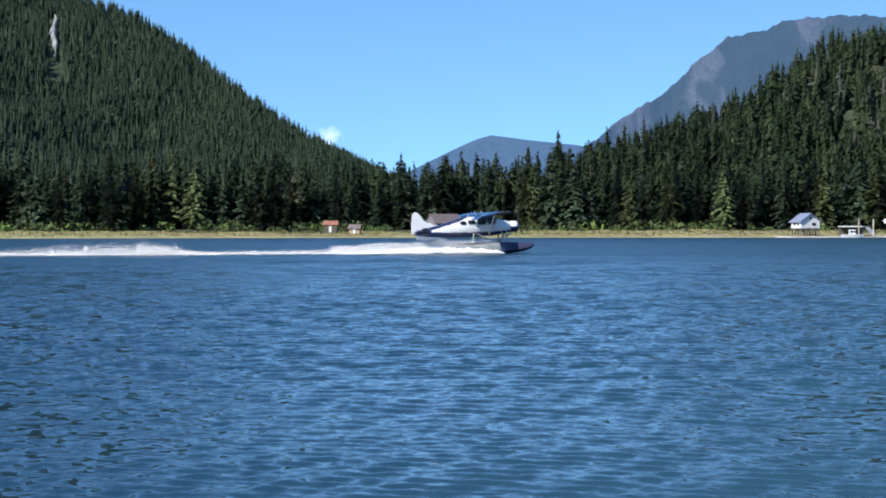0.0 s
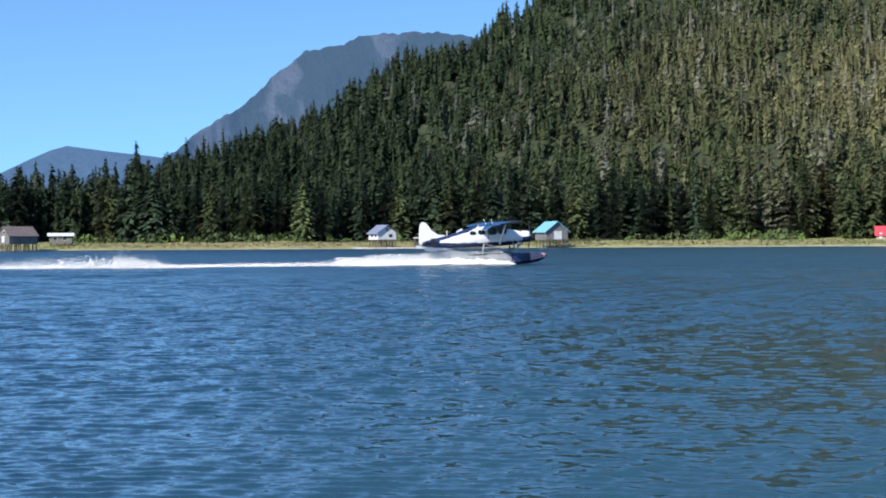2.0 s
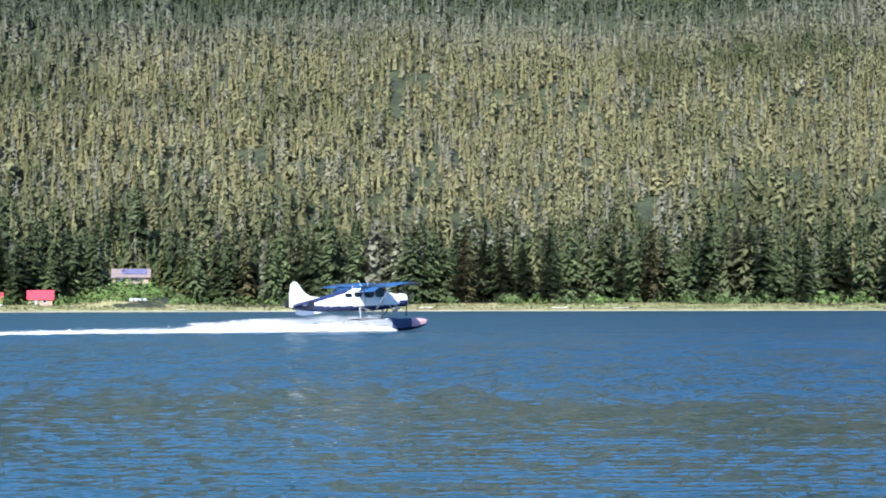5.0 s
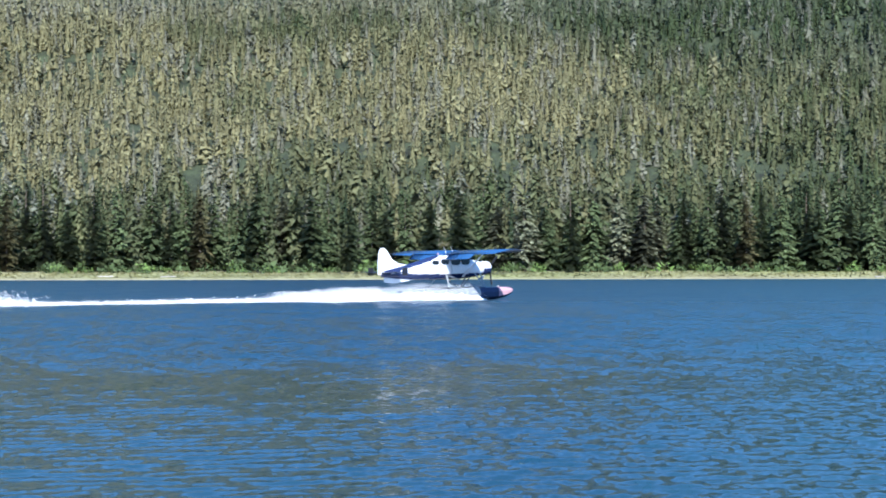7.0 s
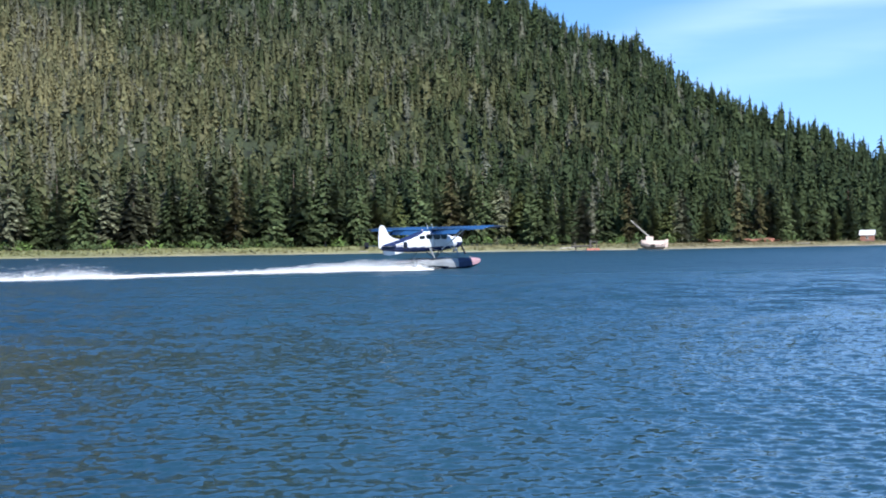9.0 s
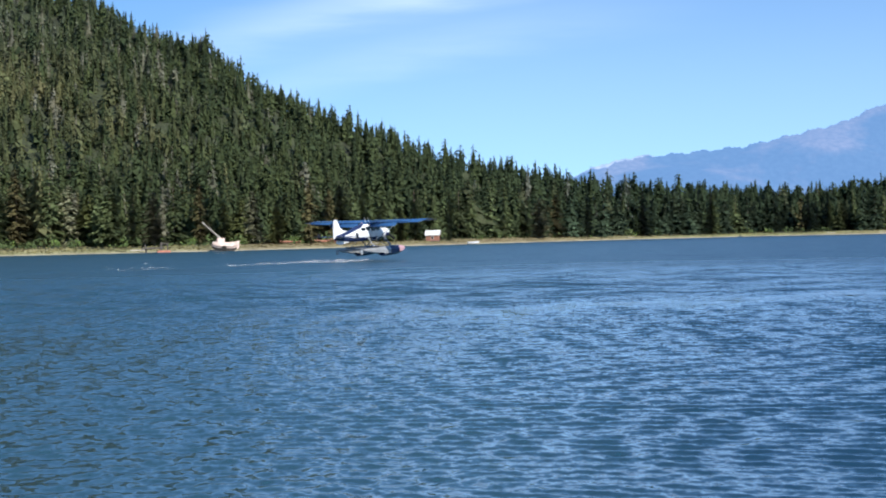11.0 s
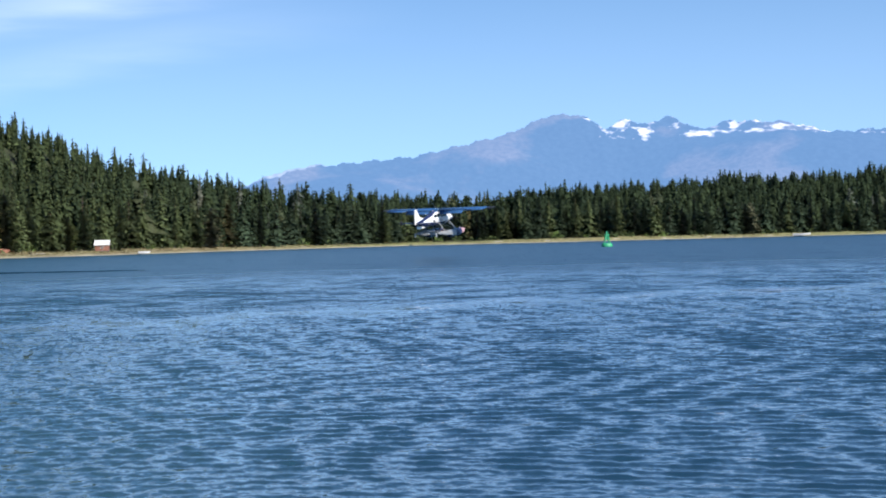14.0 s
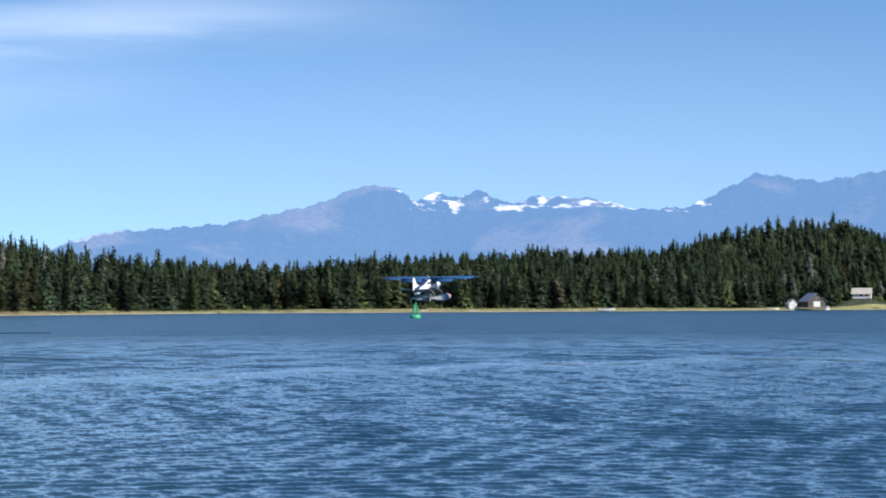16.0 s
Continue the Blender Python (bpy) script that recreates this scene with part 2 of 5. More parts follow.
def ground_z(az, r):
    """Height of the near land."""
    s = SHORE(az)
    d = r - s
    beach = np.interp(d, [-60, -8, 0, 6, 30, FLAT], [-4, -0.8, 0.0, 0.5, 1.5, 3.0])
    beach = beach + 4.2 * np.exp(-((az - 32.1) / 1.1) ** 2) * np.interp(d, [16, 36, 60, 90], [0, 1, 1, 0])
    beach = beach + 4.5 * np.exp(-((az - 117.8) / 0.8) ** 2) * np.interp(d, [8, 30, 60, 90], [0, 1, 1, 0])
    rc = crest_radius(az)
    up = np.clip(r - s - FLAT, 0, None)
    top = np.clip(rc - s - FLAT, 0, None)
    over = np.clip(r - rc, 0, None)
    z = beach + SLOPE * np.minimum(up, top) - 0.3 * np.minimum(over, top * 1.2)
    bump = np.clip(up / 60, 0, 1) * np.clip(top / 120, 0, 1)
    return z + bump * (7.0 * wobble(az, r, 46.0, 1) + 2.0 * wobble(az, r, 14.0, 2))


def mesh_of(name, verts, faces, mat, smooth=True, tint=None, puff=None):
    me = bpy.data.meshes.new(name)
    verts = np.asarray(verts, dtype=np.float32)
    faces = np.asarray(faces, dtype=np.int32)
    k = faces.shape[1]
    me.vertices.add(len(verts))
    me.vertices.foreach_set("co", verts.ravel())
    me.loops.add(faces.size)
    me.loops.foreach_set("vertex_index", faces.ravel())
    me.polygons.add(len(faces))
    me.polygons.foreach_set("loop_start", np.arange(0, faces.size, k, dtype=np.int32))
    me.polygons.foreach_set("loop_total", np.full(len(faces), k, dtype=np.int32))
    me.polygons.foreach_set("use_smooth", np.full(len(faces), smooth))
    if tint is not None:
        at = me.attributes.new("tint", "FLOAT_VECTOR", "POINT")
        at.data.foreach_set("vector", np.asarray(tint, dtype=np.float32).ravel())
    if puff is not None:
        at = me.attributes.new("puff", "FLOAT_VECTOR", "POINT")
        at.data.foreach_set("vector", np.asarray(puff, dtype=np.float32).ravel())
    me.update(calc_edges=True)
    me.validate()
    me.materials.append(mat)
    return new(name, me)


def grid_faces(nu, nv, flip=False):
    i = np.arange(nu - 1)[:, None] * nv + np.arange(nv - 1)[None, :]
    f = np.stack([i, i + nv, i + nv + 1, i + 1], -1).reshape(-1, 4)
    return f[:, ::-1] if flip else f


def polar(az, r, z):
    a = np.radians(az)
    return np.stack([r * np.sin(a), r * np.cos(a), z], -1)


def near_land():
    az = np.arange(-40, 140.01, 0.4)
    v = np.concatenate([np.linspace(0, 1, 10) * 0.12, np.linspace(0.14, 1, 46), np.linspace(1.05, 2.2, 10)])
    A, V = np.meshgrid(az, v, indexing="ij")
    s, rc = SHORE(A), crest_radius(A)
    Rr = s - 60 + (rc - s + 60) * V
    Rr = np.where(V > 1, rc + (V - 1) * 320, Rr)
    Z = ground_z(A, Rr)
    Z = np.where(V > 2.1, -6, Z)
    ob = mesh_of("forest_ground", polar(A, Rr, Z).reshape(-1, 3), grid_faces(len(az), len(v), True), M_SOIL)
    return tagged(ob, "dark mossy forest floor rising from the shore into a steep hill", "hillside", kind="structure")


def bank_tint(az, d):
    """Colour of the shore by bearing and distance from the waterline: sand, brown bank, straw and green salt grass."""
    straw, green, brown, sand = (np.array(c) for c in ((0.3, 0.265, 0.125), (0.22, 0.24, 0.085), (0.2, 0.145, 0.085), (0.34, 0.3, 0.21)))
    u = np.clip(0.45 + 0.5 * wobble(az, d + 400, 18, 8), 0, 1)[..., None]
    c = straw * (1 - u) + green * u
    b = (np.interp(az, [-20, 8, 12, 76, 81, 91, 97], [0.1, 0.35, 0.1, 0.05, 0.75, 0.7, 0.2]) * np.clip(0.8 + 0.5 * wobble(az, d + 400, 9, 5), 0, 1))[..., None]
    c = c * (1 - b) + brown * b
    e = (np.clip(1 - d / 5.0, 0, 1) * np.interp(az, [20, 30, 60, 80, 104, 112], [0.2, 0.9, 0.3, 0.8, 0.9, 0.3]))[..., None]
    return c * (1 - e) + sand * e


def meadow():
    az = np.arange(-40, 140.01, 0.2)
    v = np.linspace(0, 1, 14)
    A, V = np.meshgrid(az, v, indexing="ij")
    wide = 30 + 10 * np.sin(A * 0.31) + 5 * np.sin(A * 1.7)
    Rr = SHORE(A) - 3 + (wide + 3) * V + 0.9 * np.sin(A * 9.0) * (1 - V) + 0.6 * np.sin(A * 23.0) * (1 - V)
    Z = ground_z(A, Rr) + 0.12 + 0.1 * wobble(A, Rr, 2.2, 3)
    ob = mesh_of("shore_meadow", polar(A, Rr, Z).reshape(-1, 3), grid_faces(len(az), len(v), True), M_MEADOW, tint=bank_tint(A, Rr - SHORE(A)).reshape(-1, 3))
    return tagged(ob, "strip of yellow-green salt grass along the waterline", "meadow", kind="structure")


near_land()
meadow()
seabed_me = bmesh.new()
bmesh.ops.create_circle(seabed_me, cap_ends=True, segments=64, radius=4700)
seabed = new("ground", bpy.data.meshes.new("ground"))
seabed_me.to_mesh(seabed.data)
seabed_me.free()
seabed.location.z = -6.5
seabed.data.materials.append(M_SILT)
tagged(seabed, "silty bed under the water reaching the horizon", "seabed", kind="structure")


def range_land(name, top, base, slope, mat, label, az0, az1, step=0.25, rough=30.0, rough_size=150.0, rows=40, category="mountain", jag=0.0):
    """A mountain side: its crest follows the elevation curve, its face rises from the base distance."""
    az = np.arange(az0, az1 + 0.001, step)
    e = np.tan(np.radians(top(az) + jag * (np.sin(az * 7.1) * 0.5 + np.sin(az * 17.3 + 1) * 0.3 + np.sin(az * 41.0) * 0.25)))
    rc = slope * base / (slope - e)
    v = np.concatenate([np.linspace(0, 1, rows), [1.15, 1.4]])
    A, V = np.meshgrid(az, v, indexing="ij")
    RC = rc[:, None]
    Rr = np.where(V <= 1, base + (RC - base) * V, RC + (V - 1) * base)
    Z = np.where(V <= 1, slope * (Rr - base), slope * (RC - base) - (V - 1) * base * 0.5)
    Z = np.maximum(Z + rough * wobble(A, Rr, rough_size, 4) * np.clip(V * (1 - V) * 4, 0, 1), -3)
    ob = mesh_of(name, polar(A, Rr, Z).reshape(-1, 3), grid_faces(len(az), len(v), True), mat)
    return tagged(ob, label, category, kind="structure")


LEFT_TOP = curve([(-42, 11), (-30, 12.5), (-20, 10.8), (-14.5, 8.6), (-11.4, 7.1), (-9.8, 6.6), (-8, 5.4), (-6.2, 3.95), (-4.4, 2.75), (-2.7, 1.8), (0, 0.6)])
FARHILL_TOP = curve([(-6, 1.0), (-1.1, 1.95), (0.2, 2.59), (1.0, 2.95), (1.5, 3.09), (2.2, 3.0), (2.8, 2.92), (4.3, 2.76), (8, 2.0)])
ROCK_TOP = curve([(3.0, 1.5), (4.9, 2.94), (5.8, 3.67), (7.2, 4.47), (8.1, 5.37), (9.2, 6.2), (10.2, 6.35), (11.1, 6.7), (12.9, 6.8), (14.1, 6.72), (17, 6.0),
                  (22, 4.0)])
SNOW_TOP = curve([(86, 0.8), (91.3, 1.85), (93.6, 2.49), (97.2, 2.78), (100.2, 3.42), (101.6, 4.01), (102.6, 4.01), (103.5, 3.51), (104.1, 3.88),
                  (104.6, 3.6), (105.5, 3.87), (106.5, 3.4), (107.4, 3.67), (109.2, 3.57), (110.7, 3.19), (112.3, 3.26), (114.5, 4.32), (116.5, 4.01),
                  (117.3, 4.14), (118.5, 4.33), (125, 4.0), (132, 2.0)])


def distance_material(name, color, rock, glow, snow=None, scale=0.004, stretch=(1, 1, 1)):
    """Far mountains: woods, bare rock and snow by noise and height, the air's haze added as a blue glow."""
    m = bpy.data.materials.new(name)
    m.use_nodes = True
    n, l = m.node_tree.nodes, m.node_tree.links
    b = n["Principled BSDF"]
    b.inputs["Roughness"].default_value, b.inputs["Specular IOR Level"].default_value = 0.95, 0.1
    co = n.new("ShaderNodeTexCoord")
    big, fine = n.new("ShaderNodeTexNoise"), n.new("ShaderNodeTexNoise")
    for t, s, d in ((big, scale, 10.0), (fine, scale * 22, 5.0)):
        t.inputs["Scale"].default_value, t.inputs["Detail"].default_value = s, d
        run = n.new("ShaderNodeMapping")
        run.inputs["Scale"].default_value = stretch
        l.new(co.outputs["Object"], run.inputs["Vector"])
        l.new(run.outputs["Vector"], t.inputs["Vector"])
    r1 = n.new("ShaderNodeValToRGB")
    e = r1.color_ramp.elements
    e[0].position, e[0].color = 0.53, (*color, 1)
    e[1].position, e[1].color = 0.6, (*rock, 1)
    l.new(big.outputs["Fac"], r1.inputs["Fac"])
    out = r1.outputs["Color"]
    if snow:
        sep = n.new("ShaderNodeSeparateXYZ")
        l.new(co.outputs["Object"], sep.inputs["Vector"])
        h = n.new("ShaderNodeMapRange")
        h.inputs["From Min"].default_value, h.inputs["From Max"].default_value = snow[0], snow[1]
        l.new(sep.outputs["Z"], h.inputs["Value"])
        nz = n.new("ShaderNodeTexNoise")
        nz.inputs["Scale"].default_value, nz.inputs["Detail"].default_value = scale * 7.0, 8.0
        l.new(co.outputs["Object"], nz.inputs["Vector"])
        k = n.new("ShaderNodeMath")
        k.operation = "MULTIPLY"
        # the fields lie under the crests of one stretch of the range
        side = n.new("ShaderNodeVectorMath")
        side.operation = "NORMALIZE"
        l.new(co.outputs["Object"], side.inputs[0])
        facing = n.new("ShaderNodeVectorMath")
        facing.operation = "DOT_PRODUCT"
        facing.inputs[1].default_value = bearing(107.9, 1.0, 0.06)
        l.new(side.outputs["Vector"], facing.inputs[0])
        stretch = n.new("ShaderNodeMapRange")
        stretch.inputs["From Min"].default_value, stretch.inputs["From Max"].default_value = 0.9962, 0.9985
        stretch.inputs["To Min"].default_value, stretch.inputs["To Max"].default_value = 0.5, 1.0
        l.new(facing.outputs["Value"], stretch.inputs["Value"])
        under = n.new("ShaderNodeMath")
        under.operation = "MULTIPLY"
        l.new(h.outputs["Result"], under.inputs[0])
        l.new(stretch.outputs["Result"], under.inputs[1])
        l.new(under.outputs["Value"], k.inputs[0])
        l.new(nz.outputs["Fac"], k.inputs[1])
        r2 = n.new("ShaderNodeValToRGB")
        r2.color_ramp.elements[0].position, r2.color_ramp.elements[1].position = snow[2], snow[2] + 0.09
        l.new(k.outputs["Value"], r2.inputs["Fac"])
        mx = n.new("ShaderNodeMixRGB")
        mx.inputs["Color2"].default_value = (0.55, 0.49, 0.49, 1)
        l.new(r2.outputs["Color"], mx.inputs["Fac"])
        l.new(out, mx.inputs["Color1"])
        out = mx.outputs["Color"]
    f = n.new("ShaderNodeMapRange")
    f.inputs["From Min"].default_value, f.inputs["From Max"].default_value = 0.3, 0.7
    f.inputs["To Min"].default_value, f.inputs["To Max"].default_value = 0.7, 1.3
    l.new(fine.outputs["Fac"], f.inputs["Value"])
    sc = n.new("ShaderNodeVectorMath")
    sc.operation = "SCALE"
    l.new(out, sc.inputs[0])
    l.new(f.outputs["Result"], sc.inputs["Scale"])
    l.new(sc.outputs["Vector"], b.inputs["Base Color"])
    bp = n.new("ShaderNodeBump")
    bp.inputs["Distance"].default_value, bp.inputs["Strength"].default_value = 25.0, 0.8
    l.new(big.outputs["Fac"], bp.inputs["Height"])
    l.new(bp.outputs["Normal"], b.inputs["Normal"])
    # haze as emission: the slopes themselves give off no light
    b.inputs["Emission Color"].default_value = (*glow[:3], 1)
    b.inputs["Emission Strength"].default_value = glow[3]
    return m


M_LEFT = material("mountain_floor", (0.03, 0.045, 0.022), 0.95, vary=0.4, scale=0.02)
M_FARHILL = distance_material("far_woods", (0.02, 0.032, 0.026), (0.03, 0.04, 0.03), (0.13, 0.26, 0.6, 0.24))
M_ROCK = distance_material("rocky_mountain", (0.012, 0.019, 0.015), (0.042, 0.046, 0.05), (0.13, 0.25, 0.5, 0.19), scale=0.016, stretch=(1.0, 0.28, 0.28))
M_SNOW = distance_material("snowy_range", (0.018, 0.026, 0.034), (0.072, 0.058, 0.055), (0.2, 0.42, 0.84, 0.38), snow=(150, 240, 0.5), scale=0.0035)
range_land("mountain_side", LEFT_TOP, 1100.0, 0.45, M_LEFT, "steep mountain covered in dark spruce forest", -42, 0, rough=35, rough_size=110)
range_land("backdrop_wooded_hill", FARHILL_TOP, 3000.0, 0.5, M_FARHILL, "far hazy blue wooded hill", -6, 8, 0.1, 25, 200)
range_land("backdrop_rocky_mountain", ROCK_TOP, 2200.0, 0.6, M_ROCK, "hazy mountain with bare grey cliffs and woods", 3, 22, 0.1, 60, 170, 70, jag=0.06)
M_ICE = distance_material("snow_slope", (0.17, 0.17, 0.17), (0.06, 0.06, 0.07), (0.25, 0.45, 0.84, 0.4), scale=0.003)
ICE_TOP = curve([(90.2, 1.0), (91.0, 1.5), (91.6, 1.93), (92.6, 2.32), (93.9, 2.58), (95.0, 2.5), (97, 2.2), (98, 2.0)])
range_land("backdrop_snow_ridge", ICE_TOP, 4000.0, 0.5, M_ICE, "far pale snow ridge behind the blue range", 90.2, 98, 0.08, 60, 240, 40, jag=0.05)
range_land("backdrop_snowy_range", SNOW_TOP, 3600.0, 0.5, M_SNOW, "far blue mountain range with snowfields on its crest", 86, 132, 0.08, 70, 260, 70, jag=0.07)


# ---- water ----
def water_material():
    m = bpy.data.materials.new("sea_water")
    m.use_nodes = True
    n, l = m.node_tree.nodes, m.node_tree.links
    b = n["Principled BSDF"]
    b.inputs["Roughness"].default_value, b.inputs["IOR"].default_value = 0.08, 1.333
    co = n.new("ShaderNodeTexCoord")
    # ripples too small for the mesh spread the reflection, the more so over the far water
    far = n.new("ShaderNodeVectorMath")
    far.operation = "LENGTH"
    l.new(co.outputs["Object"], far.inputs[0])
    spread = n.new("ShaderNodeMapRange")
    spread.inputs["From Min"].default_value, spread.inputs["From Max"].default_value = 30.0, 150.0
    spread.inputs["To Min"].default_value, spread.inputs["To Max"].default_value = 0.06, 0.26
    l.new(far.outputs["Value"], spread.inputs["Value"])
    # facets of the ripples: each noise colour tilts the surface's normal
    rise = n.new("ShaderNodeMapRange")
    rise.inputs["From Min"].default_value, rise.inputs["From Max"].default_value = 13.0, 50.0
    rise.inputs["To Min"].default_value, rise.inputs["To Max"].default_value = 0.7, 1.2
    l.new(far.outputs["Value"], rise.inputs["Value"])
    # how hard the wind works on each stretch of water
    chop = n.new("ShaderNodeAttribute")
    chop.attribute_name = "tint"
    gust = n.new("ShaderNodeMath")
    gust.operation = "MULTIPLY"
    l.new(rise.outputs["Result"], gust.inputs[0])
    parts = n.new("ShaderNodeSeparateXYZ")
    l.new(chop.outputs["Vector"], parts.inputs["Vector"])
    l.new(parts.outputs["X"], gust.inputs[1])
    rougher = n.new("ShaderNodeMath")
    rougher.operation = "MULTIPLY"
    l.new(spread.outputs["Result"], rougher.inputs[0])
    l.new(parts.outputs["X"], rougher.inputs[1])
    finer = n.new("ShaderNodeMath")
    finer.operation = "MULTIPLY_ADD"
    finer.inputs[1].default_value = 0.05
    l.new(parts.outputs["Z"], finer.inputs[0])
    l.new(rougher.outputs["Value"], finer.inputs[2])
    l.new(finer.outputs["Value"], b.inputs["Roughness"])
    # silty meltwater clouds the plume; elsewhere this paler colour stands in for sky shine
    cloudy = n.new("ShaderNodeMixRGB")
    cloudy.inputs["Color1"].default_value, cloudy.inputs["Color2"].default_value = (0.0045, 0.027, 0.052, 1), (0.022, 0.062, 0.08, 1)
    l.new(parts.outputs["Y"], cloudy.inputs["Fac"])
    l.new(cloudy.outputs["Color"], b.inputs["Base Color"])
    # broad cat's-paws show on the far water
    swell = n.new("ShaderNodeMapRange")
    swell.inputs["From Min"].default_value, swell.inputs["From Max"].default_value = 55.0, 140.0
    swell.inputs["To Min"].default_value, swell.inputs["To Max"].default_value = 0.15, 1.6
    l.new(far.outputs["Value"], swell.inputs["Value"])
    geo = n.new("ShaderNodeNewGeometry")
    normal = geo.outputs["Normal"]
    for s, k in ((0.16, 0.2), (0.6, 0.26), (3.6, 0.44), (8.5, 0.5)):
        mp = n.new("ShaderNodeMapping")
        mp.inputs["Rotation"].default_value = (0, 0, radians(-35))
        mp.inputs["Scale"].default_value = (1.0, 1.25, 1.0)
        t = n.new("ShaderNodeTexNoise")
        t.inputs["Scale"].default_value, t.inputs["Detail"].default_value = s, 1.0
        l.new(co.outputs["Object"], mp.inputs["Vector"])
        l.new(mp.outputs["Vector"], t.inputs["Vector"])
        mid = n.new("ShaderNodeVectorMath")
        mid.operation = "SUBTRACT"
        mid.inputs[1].default_value = (0.5, 0.5, 0.5)
        l.new(t.outputs["Color"], mid.inputs[0])
        flat = n.new("ShaderNodeVectorMath")
        flat.operation = "MULTIPLY"
        flat.inputs[1].default_value = (k, k, 0.0)
        l.new(mid.outputs["Vector"], flat.inputs[0])
        grow = n.new("ShaderNodeVectorMath")
        grow.operation = "SCALE"
        l.new(flat.outputs["Vector"], grow.inputs[0])
        l.new(gust.outputs["Value"] if s > 1 else swell.outputs["Result"], grow.inputs["Scale"])
        add = n.new("ShaderNodeVectorMath")
        add.operation = "ADD"
        l.new(normal, add.inputs[0])
        l.new(grow.outputs["Vector"], add.inputs[1])
        normal = add.outputs["Vector"]
    unit = n.new("ShaderNodeVectorMath")
    unit.operation = "NORMALIZE"
    l.new(normal, unit.inputs[0])
    l.new(unit.outputs["Vector"], b.inputs["Normal"])
    return m


M_WATER = water_material()


def water():
    """Choppy sheet all round the viewer, with real waves where it is near."""
    near_az = np.linspace(-16, 121, 650)
    az = np.concatenate([near_az, np.linspace(121, 344, 40)[1:]])
    r = np.concatenate([[0.02, 4, 8], np.geomspace(12.5, 120, 690), np.geomspace(122, 440, 50), [600, 900, 1500, 2600, 4700]])
    A, Rr = np.meshgrid(az, r, indexing="ij")
    P = polar(A, Rr, np.zeros_like(A))
    X, Y = P[..., 0], P[..., 1]
    rng = np.random.default_rng(5)
    Z = np.zeros_like(A)
    # one smoother streak lies across the open inlet, and a calm lane under the hill
    streak = np.exp(-((Rr - np.interp(A, [80, 92, 118], [46, 51, 73]) - 2.0 * np.sin(A * 0.9)) / 3.5) ** 2) * np.clip((A - 80) / 8, 0, 1)
    lane = np.exp(-((Rr - 34 - 3.0 * np.sin(A * 0.21) - 1.2 * np.sin(A * 0.9)) / 7.0) ** 2) * np.interp(A, [14, 24, 60, 70], [0, 1, 1, 0])
    lane = np.maximum(lane, 0.7 * np.interp(A, [34, 43, 52, 60], [0, 1, 1, 0]) * np.clip((36 - Rr) / 6, 0, 1))
    calm = (1 - 0.72 * streak) * (1 - 0.55 * lane)
    chop = np.interp(A, [0, 15, 26, 50, 62, 75, 92, 98, 110], [0.85, 0.85, 0.95, 1.05, 1.1, 1.05, 0.85, 0.75, 0.72])
    chop = np.maximum(chop, 1.15 * np.clip((Rr - 60) / 60, 0, 1)) * calm
    # under the hill fine ripples blur what the water mirrors
    shelter = np.interp(A, [16, 28, 76, 92], [0, 1, 1, 0])
    # a plume of silt drifts out from the hill's foot along one line
    along, across = Rr * np.cos(np.radians(A - 31)), Rr * np.sin(np.radians(A - 31))
    silt = 0.8 * np.exp(-(across / (5 + 0.26 * np.clip(along, 0, None))) ** 2) * np.clip((along + 25) / 30, 0, 1)
    # from bearing 54 to 98 sky shine is put into the water's colour
    silt = np.maximum(silt, np.interp(A, [54, 68, 88, 98], [0, 0.8, 0.75, 0.1]))
    silt = silt * (0.9 + 0.1 * np.sin(X / 14) * np.cos(Y / 19))
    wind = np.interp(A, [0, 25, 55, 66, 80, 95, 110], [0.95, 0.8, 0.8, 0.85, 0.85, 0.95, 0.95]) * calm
    for k in range(66):
        wl_ = 0.2 * 1.045 ** k * rng.uniform(0.96, 1.04)
        th = radians(rng.uniform(-25, 135))
        ph = (X * math.sin(th) + Y * math.cos(th)) * 2 * math.pi / wl_ + rng.uniform(0, 6.3)
        ph = ph + 0.9 * np.sin(X / (wl_ * 1.1) + k) * np.cos(Y / (wl_ * 1.4) + 2 * k)
        # short ripples show near by, longer chop further out
        fade = np.clip((wl_ * 64 - Rr) / (wl_ * 16), 0, 1) * np.clip((Rr - wl_ * 30) / (wl_ * 8), 0, 1) * np.clip((Rr - 5) / 4, 0, 1)
        fade = fade * (0.7 + 0.3 * np.sin(X / 13.0 + 0.4 * k) * np.cos(Y / 9.0 + 0.7 * k)) * min(1.0, 1.6 / wl_)
        # waves running along each bearing from the viewer weigh most, so crests lie across it
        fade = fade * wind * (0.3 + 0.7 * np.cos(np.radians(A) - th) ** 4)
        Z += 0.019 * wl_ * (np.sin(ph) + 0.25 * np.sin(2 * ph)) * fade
    P[..., 2] = Z
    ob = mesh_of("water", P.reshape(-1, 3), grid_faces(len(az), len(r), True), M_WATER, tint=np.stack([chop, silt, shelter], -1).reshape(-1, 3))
    return tagged(ob, "choppy deep blue inlet water with small wind waves", "water", kind="structure")


water()


